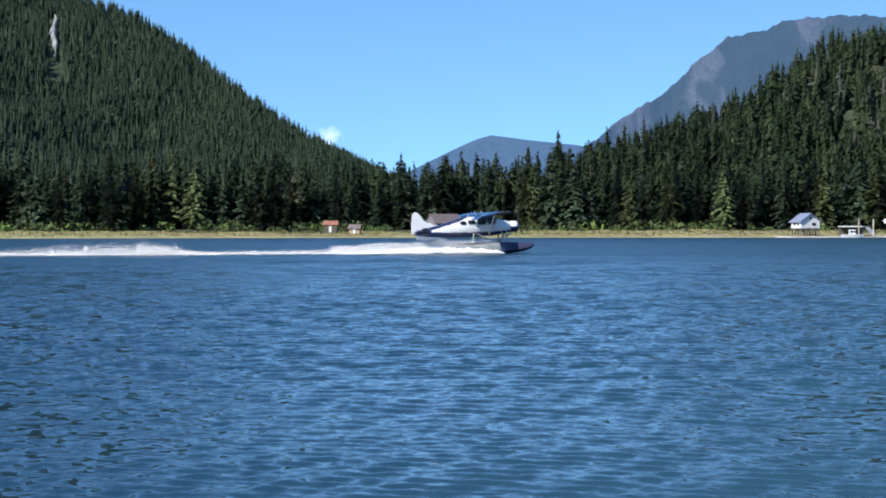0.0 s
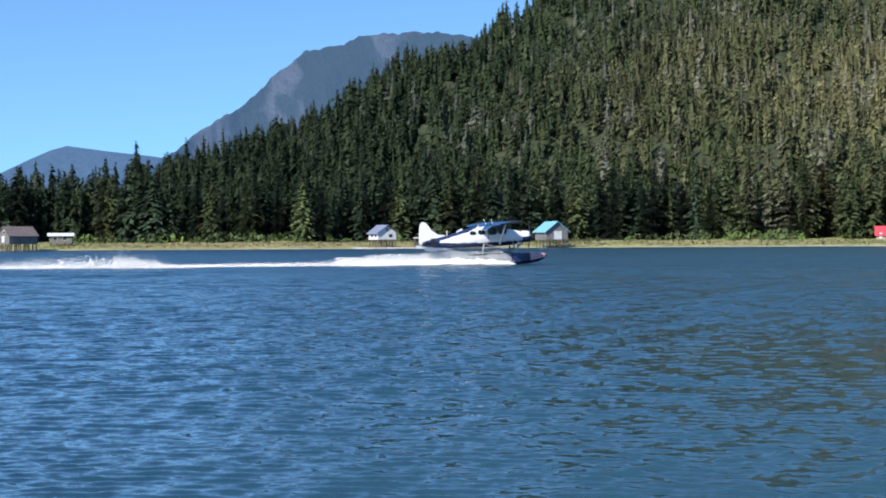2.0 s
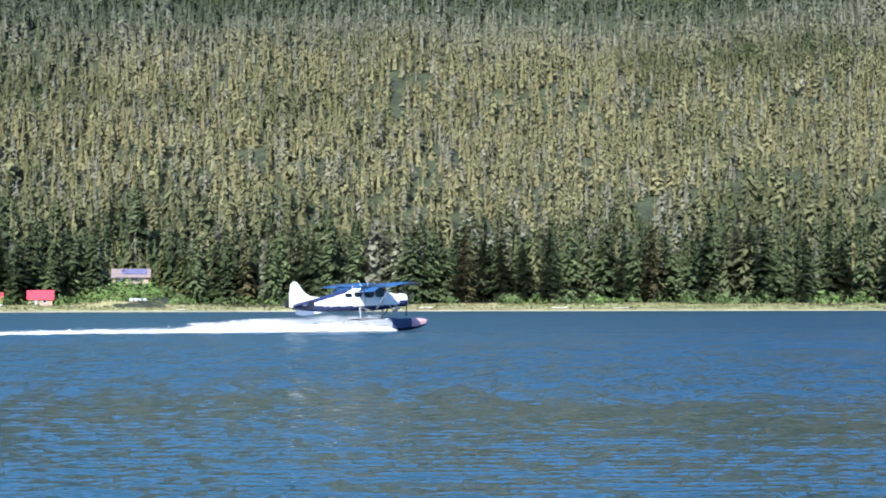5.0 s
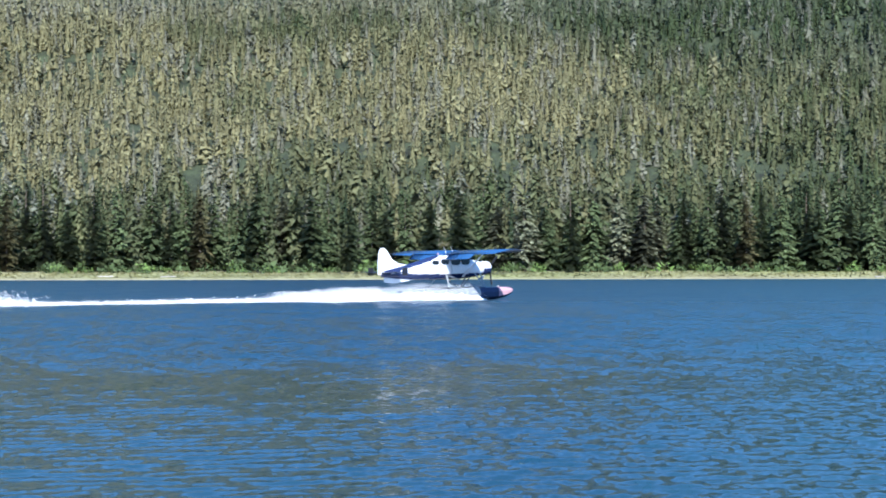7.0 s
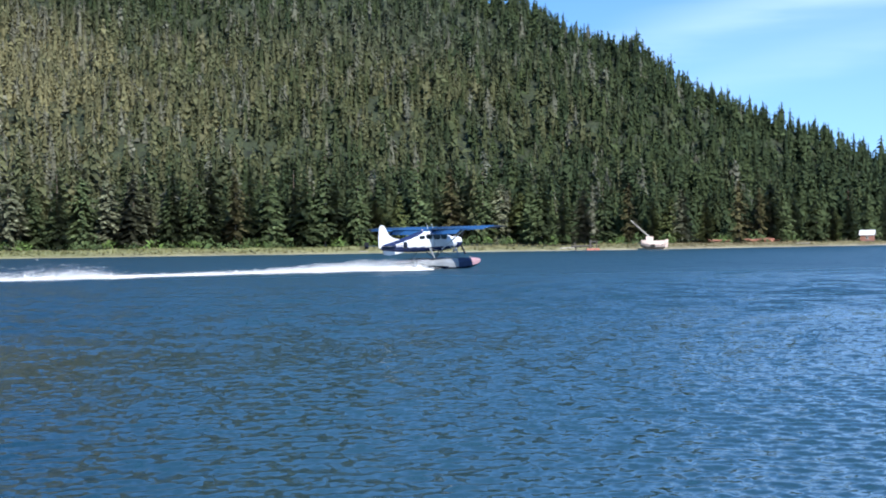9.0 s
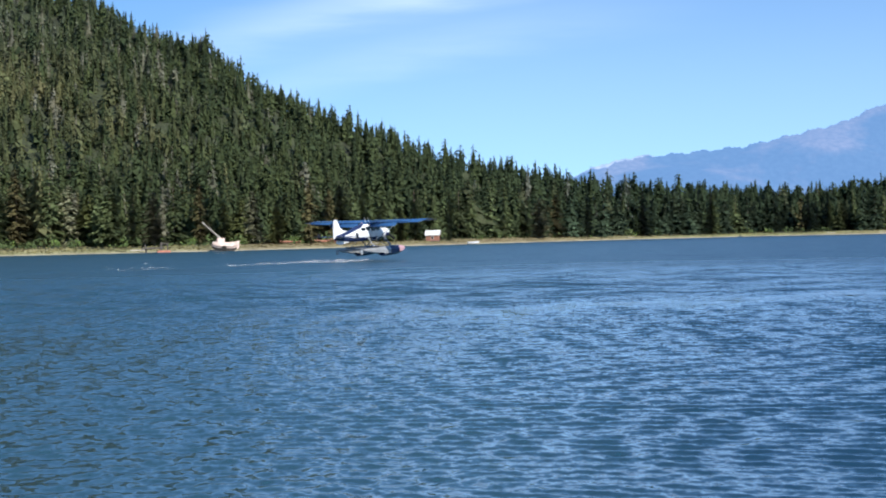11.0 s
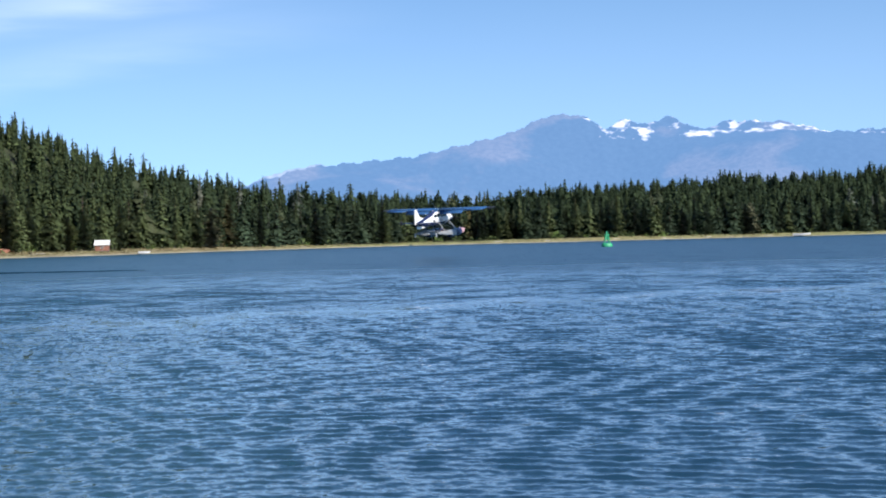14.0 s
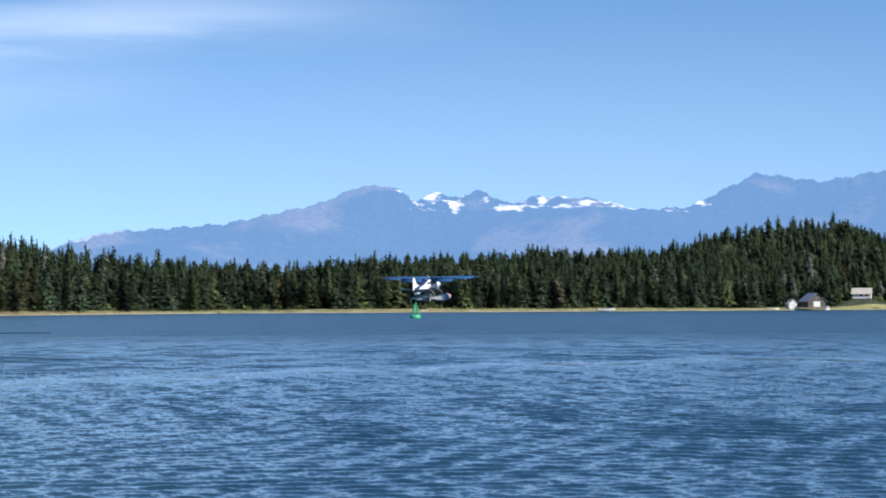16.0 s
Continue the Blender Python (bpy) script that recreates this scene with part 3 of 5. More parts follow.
# ---- woods ----
def fir_shape(rng, sprays, height, width, blunt=0.8):
    """Verts, faces and soft outward directions of one fir: a thin core and many small ragged sprays of needles in uneven tiers."""
    vs, fs, ns = [], [], []
    core = 4
    for i in range(core):
        a = 2 * math.pi * i / core
        q = width * 0.17 * rng.uniform(0.7, 1.2)
        vs.append((q * math.cos(a), q * math.sin(a), height * 0.02))
        ns.append((math.cos(a), math.sin(a), 0.3))
    vs.append((0, 0, height * 0.97))
    ns.append((0, 0, 1))
    fs += [(i, (i + 1) % core, core) for i in range(core)]
    gap, lop, tiers = rng.uniform(0.0, 0.14), rng.uniform(0, 6.3), rng.uniform(9, 15)
    for k in range(sprays):
        u = 0.04 + gap + (0.955 - gap) * (k + rng.uniform(0, 1)) / sprays
        a = k * 2.4 + rng.uniform(-0.7, 0.7)
        tier = 0.84 + 0.16 * math.sin(u * tiers * 6.28 + 1.5 * math.sin(a + lop))
        full = width * 0.5 * (1.01 - u) ** blunt * (0.72 + 0.28 * min(1.0, u / 0.2)) * (1 + 0.22 * math.cos(a - lop + 4 * u)) * tier + 0.014 * height
        reach = full * rng.uniform(0.55, 1.12)
        long = (0.46 * full + 0.02 * height) * rng.uniform(0.7, 1.3)
        span = long * rng.uniform(0.35, 0.6)
        droop = long * rng.uniform(0.0, 0.75)
        z = u * height + rng.uniform(-0.012, 0.012) * height
        ca, sa = math.cos(a), math.sin(a)
        inner, rise = reach - long, long * rng.uniform(0.0, 0.5)
        tilt = long * rng.uniform(-0.4, 0.4)
        b = len(vs)
        vs.append((inner * ca - span * sa, inner * sa + span * ca, z + rise + tilt))
        vs.append((inner * ca + span * sa, inner * sa - span * ca, z + rise - tilt))
        vs.append((reach * ca, reach * sa, z - droop))
        ns += [(ca * 0.85, sa * 0.85, 0.55)] * 3
        fs.append((b, b + 1, b + 2))
    return np.array(vs), np.array(fs), np.array(ns)


def wood(name, places, heights, tints, label, sprays, seed, slender=0.27, broad=1.0):
    """Many firs joined into one sheet of woods, each with its own tint."""
    rng = np.random.default_rng(seed)
    kinds = [fir_shape(rng, sprays, 1.0, slender * rng.uniform(0.75, 1.25), rng.uniform(0.45, 0.85)) for _ in range(16)]
    V, F, T, N, off = [], [], [], [], 0
    pick = rng.integers(0, len(kinds), len(places))
    turn = rng.uniform(0, 6.28, len(places))
    fat = rng.uniform(0.75, 1.3, len(places)) * broad
    for k, (vs, fs, ns) in enumerate(kinds):
        sel = np.where(pick == k)[0]
        if not len(sel):
            continue
        c, s = np.cos(turn[sel])[:, None], np.sin(turn[sel])[:, None]
        h = heights[sel][:, None]
        x = (vs[None, :, 0] * c - vs[None, :, 1] * s) * h * fat[sel][:, None] + places[sel, 0][:, None]
        y = (vs[None, :, 0] * s + vs[None, :, 1] * c) * h * fat[sel][:, None] + places[sel, 1][:, None]
        z = vs[None, :, 2] * h + places[sel, 2][:, None]
        V.append(np.stack([x, y, z], -1).reshape(-1, 3))
        N.append(np.stack([ns[None, :, 0] * c - ns[None, :, 1] * s, ns[None, :, 0] * s + ns[None, :, 1] * c, ns[None, :, 2] + 0 * c], -1).reshape(-1, 3))
        F.append((fs[None] + (np.arange(len(sel)) * len(vs))[:, None, None] + off).reshape(-1, 3))
        # the inner core is toned down, as shade within the crown
        shade = np.concatenate([np.full(5, 0.85), np.repeat(rng.uniform(0.84, 1.16, (len(vs) - 5) // 3), 3)])
        T.append((tints[sel][:, None, :] * shade[None, :, None]).reshape(-1, 3))
        off += len(sel) * len(vs)
    ob = mesh_of(name, np.concatenate(V), np.concatenate(F), M_FOREST, smooth=False, tint=np.concatenate(T), puff=np.concatenate(N))
    return tagged(ob, label, "forest", kind="stuff")


def tint_of(rng, n, pale, cool=None):
    """Needle colours: dark green to pale yellow-green and grey, the share of pale ones given for each tree."""
    dark = np.array([0.038, 0.056, 0.028])
    mid = np.array([0.08, 0.104, 0.044])
    light = np.array([0.25, 0.232, 0.12])
    grey = np.array([0.22, 0.215, 0.17])
    # cool turns pale needles greyer, as haze over the upper slope would
    if cool is not None:
        light = light + (np.array([0.205, 0.218, 0.17]) - light) * cool[:, None]
    u = rng.uniform(0, 1, (n, 1)) ** 1.3
    c = dark + (mid - dark) * u
    p = np.clip(pale[:, None] * 1.1 + rng.normal(0, 0.15, (n, 1)), 0, 1)
    g = (rng.uniform(0, 1, (n, 1)) < 0.07 + 0.18 * pale[:, None])
    c = c * (1 - p) + light * p * rng.uniform(0.8, 1.1, (n, 1))
    return np.where(g, c * 0.35 + grey * 0.65, c)


def hill_wood():
    rng = np.random.default_rng(11)
    n = 47000
    az = rng.uniform(-8, 126, n)
    s, rc = SHORE(az) + 50, crest_radius(az) + 14
    keep0 = rng.uniform(0, 1, n) < np.maximum(np.clip((rc - s) / 420, 0.12, 1.0), np.interp(az, [94, 98], [0.12, 0.4]))
    az, s, rc = az[keep0], s[keep0], rc[keep0]
    n = len(az)
    r = s + (rc - s) * np.sqrt(rng.uniform(0, 1, n) * 0.9 + 0.1 * rng.uniform(0, 1, n))
    r = np.where(rng.uniform(0, 1, n) < 0.3, s + (rc - s) * rng.uniform(0, 0.55, n), r)
    clear = ~((az > 31.2) & (az < 32.9) & (r < SHORE(az) + 58))
    az, r, s, rc = az[clear], r[clear], s[clear], rc[clear]
    n = len(az)
    z = ground_z(az, r)
    up = (r - s) / np.maximum(rc - s, 1)
    band = np.exp(-((up - 0.36) / 0.24) ** 2) * np.interp(az, [16, 25, 34, 44, 52, 60, 70, 82], [0.0, 0.25, 1.0, 1.15, 0.9, 0.5, 0.2, 0.05])
    # upper slopes made paler: the haze over them is put into the needles
    high = 0.42 * np.interp(az, [10, 28, 50, 62, 80], [0.1, 0.9, 1.0, 0.85, 0.5]) * (0.45 + 0.75 * wobble(az, r, 45, 6))
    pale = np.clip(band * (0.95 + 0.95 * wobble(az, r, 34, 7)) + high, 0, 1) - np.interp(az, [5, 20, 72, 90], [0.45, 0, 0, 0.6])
    h = rng.uniform(5.5, 10.5, n) * np.where(up < 0.15, 1.2, 1.0) * np.interp(az, [96, 102], [1, 1.1]) * np.where(rng.uniform(0, 1, n) < 0.1, 1.3, 1.0)
    # tints go darker and bluer towards the lowest and highest bearings
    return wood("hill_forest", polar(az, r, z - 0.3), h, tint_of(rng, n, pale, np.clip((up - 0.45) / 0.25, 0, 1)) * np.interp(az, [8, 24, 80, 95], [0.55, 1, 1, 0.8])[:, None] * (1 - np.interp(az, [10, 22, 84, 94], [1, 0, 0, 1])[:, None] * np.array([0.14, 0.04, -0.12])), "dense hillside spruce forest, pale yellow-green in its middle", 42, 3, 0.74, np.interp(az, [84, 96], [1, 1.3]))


def mountain_wood():
    rng = np.random.default_rng(12)
    n = 19000
    az = rng.uniform(-22, -1, n)
    e = np.tan(np.radians(LEFT_TOP(az)))
    rc = 0.45 * 1100 / (0.45 - e)
    v = np.sqrt(rng.uniform(0, 1, n))
    r = 1100 + (rc - 1100) * v
    z = 0.45 * (r - 1100) + 35 * wobble(az, r, 110, 4) * np.clip(v * (1 - v) * 4, 0, 1)
    bare = (np.abs(az + 12.55) < 0.2) & (r > 1395) & (r < 1500)
    az, r, z = az[~bare], r[~bare], z[~bare]
    n = len(az)
    h = rng.uniform(9, 16, n)
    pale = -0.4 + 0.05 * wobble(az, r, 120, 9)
    # the last factor puts the blue of hazy air into the needle colour
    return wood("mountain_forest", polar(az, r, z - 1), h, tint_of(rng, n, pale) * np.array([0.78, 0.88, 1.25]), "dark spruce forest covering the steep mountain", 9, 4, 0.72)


def lowland_wood():
    """Trees behind the front row, on the flat land between the shore and the hill."""
    rng = np.random.default_rng(13)
    n = 3000
    az = rng.uniform(-24, 126, n)
    r = SHORE(az) + 42 + 42 * rng.uniform(0, 1, n) ** 1.2
    keep = ~(((az > 31.1) & (az < 33.0)) | ((az > 117.0) & (az < 118.9) & (r < 1050)))
    az, r = az[keep], r[keep]
    n = len(az)
    z = ground_z(az, r)
    h = rng.uniform(11, 18, n) * np.where(rng.uniform(0, 1, n) < 0.1, 1.2, 1.0)
    # needle tint by bearing: darker and bluer at both ends
    bearing_tint = np.interp(az, [8, 22, 80, 95], [0.55, 1, 1, 0.8])[:, None] * (1 - np.interp(az, [10, 22, 84, 94], [1, 0, 0, 1])[:, None] * np.array([0.14, 0.04, -0.12]))
    pale = np.where(rng.uniform(0, 1, n) < 0.14, 0.4, -0.05) + np.interp(az, [10, 30, 60, 80], [-0.35, 0.22, 0.22, -0.25])
    return wood("lowland_forest", polar(az, r, z - 0.2), h, tint_of(rng, n, pale) * bearing_tint, "dark green spruce trees crowded behind the shore", 100, 5, 0.56, np.interp(az, [84, 96], [1, 1.3]))


def rock_slide():
    """A pale bare gully high on the steep mountain."""
    u, v = np.meshgrid(np.linspace(-1, 1, 9), np.linspace(0, 1, 24), indexing="ij")
    r = 1424 + 74 * v
    az = -12.55 + 0.05 * np.sin(v * 9) + u * (0.03 + 0.08 * np.sin(v * 3.0) ** 2 + 0.03 * np.sin(v * 23 + 2))
    k = (r - 1100) / (0.45 * 1100 / (0.45 - np.tan(np.radians(LEFT_TOP(az)))) - 1100)
    z = 0.45 * (r - 1100) + 35 * wobble(az, r, 110, 4) * np.clip(k * (1 - k) * 4, 0, 1) + 5.0 - 4.0 * np.abs(u) ** 3
    ob = mesh_of("rock_slide", polar(az, r, z).reshape(-1, 3), grid_faces(9, 24, True), M_SCREE)
    return tagged(ob, "pale bare rock gully high on the steep mountain", "rock slide", kind="structure")


M_SCREE = material("pale_scree", (0.2, 0.205, 0.215), 0.9, vary=0.45, scale=0.12, bump=0.8, bump_scale=0.5)
rock_slide()
hill_wood()
mountain_wood()
lowland_wood()


# ---- helpers for things ----
def part(name, bm, mat, parent, label=""):
    """Links a bmesh as one mesh object under a thing or a part."""
    me = bpy.data.meshes.new(name)
    bm.normal_update()
    bm.to_mesh(me)
    bm.free()
    for m in (mat if isinstance(mat, (list, tuple)) else [mat]):
        me.materials.append(m)
    ob = new(name, me)
    ob.parent = parent
    if label:
        ob["label"] = label
    return ob


def empty(name, m=None):
    ob = new(name)
    ob.empty_display_size = 0.5
    if m is not None:
        ob.matrix_basis = m
    return ob


def box(bm, x0, x1, y0, y1, z0, z1, bevel=0.0):
    r = bmesh.ops.create_cube(bm, size=1.0)
    vs = r["verts"]
    bmesh.ops.scale(bm, vec=(x1 - x0, y1 - y0, z1 - z0), verts=vs)
    bmesh.ops.translate(bm, vec=((x0 + x1) / 2, (y0 + y1) / 2, (z0 + z1) / 2), verts=vs)
    if bevel:
        es = list({e for v in vs for e in v.link_edges})
        bmesh.ops.bevel(bm, geom=es, offset=bevel, segments=1, affect="EDGES")
    return bm


def boxed(*a, bevel=0.0):
    return box(bmesh.new(), *a, bevel=bevel)


def rod(bm, a, b, r0, r1=None, sides=8, flat=1.0):
    """A tapered bar from a to b; flat squeezes it across."""
    a, b = Vector(a), Vector(b)
    r1 = r0 if r1 is None else r1
    turn = (b - a).to_track_quat("Z", "Y").to_matrix()
    rings = []
    for p, r in ((a, r0), (b, r1)):
        rings.append([bm.verts.new(p + turn @ Vector((r * math.cos(t), r * flat * math.sin(t), 0))) for t in [2 * math.pi * i / sides for i in range(sides)]])
    for i in range(sides):
        j = (i + 1) % sides
        bm.faces.new((rings[0][i], rings[0][j], rings[1][j], rings[1][i]))
    bm.faces.new(rings[0][::-1])
    bm.faces.new(rings[1])
    return bm


def loft(rings, close=True, smooth=True):
    """A skin over rings of points."""
    bm = bmesh.new()
    rs = [[bm.verts.new(p) for p in ring] for ring in rings]
    n = len(rings[0])
    for a, b in zip(rs, rs[1:]):
        for i in range(n):
            f = bm.faces.new((a[i], a[(i + 1) % n], b[(i + 1) % n], b[i]))
            f.smooth = smooth
    if close:
        bm.faces.new(rs[0][::-1])
        bm.faces.new(rs[-1])
    bmesh.ops.recalc_face_normals(bm, faces=bm.faces)
    return bm


# ---- front row of spruces ----
def spruce(seed, height, width, mossy=0, bare=0.06, blunt=0.72):
    """One large spruce: tapered trunk, drooping boughs in uneven whorls with hanging sprays."""
    rng = random.Random(seed)
    top = empty("spruce_tree")
    trunk = bmesh.new()
    bend = rng.uniform(-0.3, 0.3)
    knots = [(0, 0.0), (0.35, bend * 0.4), (0.7, bend), (1.0, bend * 0.6)]
    for (u0, x0), (u1, x1) in zip(knots, knots[1:]):
        rod(trunk, (x0, 0, u0 * height - (0.4 if u0 == 0 else 0)), (x1, 0, u1 * height), 0.26 * (1 - u0) + 0.03, 0.26 * (1 - u1) + 0.03, 7)
    part("trunk", trunk, M_BARK, top, "grey-brown tapering trunk")
    # boughs in uneven whorls, each a fan of small hanging sprays along its length
    vs, ns = [], []
    lop, z = rng.uniform(0, 6.3), height * bare
    while z < height * 0.985:
        u = z / height
        full = width * 0.5 * (1.0 - u) ** blunt * (0.7 + 0.3 * min(1, u / 0.16))
        for k in range(rng.randint(5, 6)):
            if rng.random() < 0.1:
                continue
            a = rng.uniform(0, 2 * math.pi)
            reach = full * rng.uniform(0.5, 1.15) * (1 + 0.2 * math.cos(a - lop + 5 * u)) + 0.15
            droop = reach * rng.uniform(0.1, 0.55)
            d, side = Vector((math.cos(a), math.sin(a), 0)), Vector((-math.sin(a), math.cos(a), 0))
            zz = z + rng.uniform(-0.25, 0.25)
            twigs = 4 + int(reach * 2.1)
            for i in range(twigs):
                v = (i + rng.uniform(0.3, 1.0)) / twigs
                c = Vector((d.x * reach * v, d.y * reach * v, zz + reach * 0.2 - droop * v ** 1.4))
                c += side * rng.uniform(-1, 1) * 0.3 * reach * (0.35 + v) * (1.15 - v)
                big = (0.2 + 0.16 * reach * (1.1 - 0.6 * v)) * rng.uniform(0.7, 1.3)
                out = (d + side * rng.uniform(-0.9, 0.9)).normalized()
                flat = Vector((-out.y, out.x, rng.uniform(-0.5, 0.5))) * big * rng.uniform(0.4, 0.75)
                vs += [c - out * big * 0.6 + flat, c - out * big * 0.6 - flat, c + out * big - Vector((0, 0, big * rng.uniform(0.3, 1.1)))]
                ns += [(d.x * 0.8, d.y * 0.8, 0.6)] * 3
        z += height * 0.017 * rng.uniform(0.8, 1.3) + 0.08
    for i in range(5):
        a = i * 1.26
        vs += [(bend * 0.6 + 0.12 * math.cos(a), 0.12 * math.sin(a), height * 0.94), (bend * 0.6 + 0.12 * math.cos(a + 1.26), 0.12 * math.sin(a + 1.26), height * 0.94), (bend * 0.6, 0, height * 1.03)]
        ns += [(math.cos(a), math.sin(a), 0.4)] * 3
    needles = {1: M_MOSSY, 2: M_OLIVE, 3: M_YELLOWISH, 4: M_DEEP}.get(mossy, M_NEEDLES)
    crown = mesh_of("crown", [tuple(v) for v in vs], np.arange(len(vs)).reshape(-1, 3), needles, False, puff=ns)
    crown.parent = top
    if mossy:
        crown["label"] = {1: "grey lichen-hung boughs", 2: "brownish olive boughs", 3: "yellow-green boughs", 4: "deep green boughs"}[mossy]
    return top


def shore_row():
    rng = random.Random(21)
    kinds = [spruce(*row) for row in ((1, 18, 8.6, 0, 0.04, 0.6), (2, 21, 9.2, 0, 0.05, 0.7), (3, 15, 8.8, 0, 0.02, 0.45), (4, 18.5, 7.8, 2, 0.04, 0.5),
                                      (5, 16.5, 9.6, 0, 0.02, 0.5), (6, 12.5, 7.4, 3, 0.02, 0.55), (8, 19, 8.4, 0, 0.04, 0.75), (7, 16, 8.0, 1, 0.04, 0.45),
                                      (11, 19, 8.8, 4, 0.04, 0.65), (12, 16, 9.0, 4, 0.02, 0.5), (13, 20.5, 8.4, 4, 0.05, 0.8))]
    label = ("tall dark green spruce at the edge of the shore meadow", "tree", "trees along the shore")
    grey = ("grey-green spruce hung with pale lichen by the shore", "tree", "trees along the shore")
    olive = ("olive-brown spruce standing in the shore forest", "tree", "trees along the shore")
    young = ("smaller yellow-green young spruce by the meadow", "tree", "trees along the shore")
    used = set()
    az = -17.0
    count = 0
    while az < 121 and count < 286:
        s = float(SHORE(az))
        az += math.degrees(rng.uniform(2.7, 6.2) / s)
        deep = 31 + rng.uniform(0, 13)
        if 31.2 < az < 32.9 or 117.0 < az < 118.9:
            deep += 45
        elif 0.4 < az < 2.2:
            deep += 22
        d = s + deep
        k = rng.choice((0, 0, 1, 1, 2, 3, 6, 4, 5, 6)) if rng.random() > (0.15 if 40 < az < 78 else 0.06) else 7
        if (az < 22 or az > 92) and k in (3, 5, 7) and rng.random() < 0.75:
            k = (0, 1, 6)[count % 3]
        if (az < 22 or az > 90) and k in (0, 1, 2, 4, 6) and rng.random() < 0.8:
            k = (8, 9, 10)[count % 3]
        grow = 1.0 * rng.uniform(0.86, 1.12) * float(np.interp(az, [-20, 20, 45, 70, 84, 95, 120], [0.94, 0.97, 1.08, 1.08, 0.95, 0.9, 0.92]))
        wide = rng.uniform(0.9, 1.2) * (1.2 if az > 90 else 1.0)
        p = bearing(az, d, float(ground_z(az, d)) - 0.25)
        m = Matrix.Translation(p) @ Euler((0, 0, rng.uniform(0, 6.28))).to_matrix().to_4x4() @ Matrix.Diagonal((grow * wide, grow * wide, grow, 1))
        if k in used:
            ob = copy_thing(kinds[k], m)
            ob.scale = (grow * wide, grow * wide, grow)
        else:
            ob = kinds[k]
            ob.matrix_basis = m
            used.add(k)
        tagged(ob, *{7: grey, 3: olive, 5: young}.get(k, label))
        count += 1


shore_row()


def shrubs():
    """Alder and willow scrub at the foot of the trees: heaps of leaf clumps."""
    rng = np.random.default_rng(31)
    V, F, T = [], [], []
    off = 0
    for i in range(620):
        az = rng.uniform(-17, 120)
        if i < 60:
            az = rng.normal(32.2, 0.9)
        s = float(SHORE(az))
        d = s + rng.uniform(26, 38)
        size = rng.uniform(0.8, 2.4)
        if i < 60:
            d = s + rng.uniform(22, 50)
        if 9.5 < az < 18.5 or abs(az + 0.1) < 0.9:
            size *= 0.5
        c = polar(az, d, float(ground_z(az, d)))
        green = np.array([0.10, 0.15, 0.04]) if (i < 60 or rng.random() < 0.3) else np.array([0.06, 0.085, 0.03])
        green = green * rng.uniform(0.7, 1.25)
        n = 46
        ph, th = rng.uniform(0, 6.28, n), np.arccos(rng.uniform(-0.1, 1, n))
        rad = size * rng.uniform(0.55, 1.05, n)
        ctr = np.stack([rad * np.sin(th) * np.cos(ph) * 1.3, rad * np.sin(th) * np.sin(ph) * 1.3, rad * np.cos(th) * 1.1 + 0.2], -1) + c
        tri = rng.normal(0, 1, (n, 3, 3)) * size * 0.2 + ctr[:, None, :]
        V.append(tri.reshape(-1, 3))
        F.append(np.arange(n * 3).reshape(-1, 3) + off)
        T.append(np.repeat(green[None], n * 3, 0))
        off += n * 3
    ob = mesh_of("shore_shrubs", np.concatenate(V), np.concatenate(F), M_LEAVES, False, np.concatenate(T))
    tagged(ob, "low green alder and willow scrub below the trees", "shrubs", kind="stuff")


def shore_grass():
    """Tufts of tall salt grass along the waterline."""
    rng = np.random.default_rng(32)
    n = 34000
    az = rng.uniform(-17, 120, n)
    d = SHORE(az) + 1.5 + 30 * rng.uniform(0, 1, n) ** 1.4
    c = polar(az, d, ground_z(az, d) + 0.1)
    a = rng.uniform(0, 6.28, (n, 3))
    h = rng.uniform(0.12, 0.36, (n, 1)) * np.interp(d - SHORE(az), [0, 8, 30], [0.5, 1, 1.1])[:, None]
    w = rng.uniform(0.15, 0.4, (n, 1))
    tri = np.zeros((n, 3, 3))
    tri[:, 0] = c + np.concatenate([np.cos(a[:, :1]) * w, np.sin(a[:, :1]) * w, h * 0], 1)
    tri[:, 1] = c - np.concatenate([np.cos(a[:, :1]) * w, np.sin(a[:, :1]) * w, h * 0], 1)
    tri[:, 2] = c + np.concatenate([np.cos(a[:, 1:2]) * 0.2, np.sin(a[:, 1:2]) * 0.2, h], 1)
    T = bank_tint(az, d - SHORE(az)) * rng.uniform(0.8, 1.15, (n, 1))
    up = np.tile(np.array([[0.0, 0.0, 2.0]]), (n * 3, 1))
    ob = mesh_of("shore_grass", tri.reshape(-1, 3), np.arange(n * 3).reshape(-1, 3), M_GRASS, False, np.repeat(T, 3, 0), up)
    tagged(ob, "tufts of straw-coloured and green salt grass", "grass", kind="stuff")


shrubs()
shore_grass()


# ---- floatplane ----
def fuselage_ring(x, half, low, high, n=20, square=0.75):
    """A rounded section; the nose points to +x."""
    c, h = (low + high) / 2, (high - low) / 2
    pts = []
    for i in range(n):
        t = 2 * math.pi * i / n
        y, z = math.cos(t), math.sin(t)
        k = (abs(y) ** (2 / square / 1.35) + abs(z) ** (2 / square / 1.35)) ** (-square * 1.35 / 2) if square < 1.2 else 1
        pts.append((x, half * y * k, c + h * z * k))
    return pts


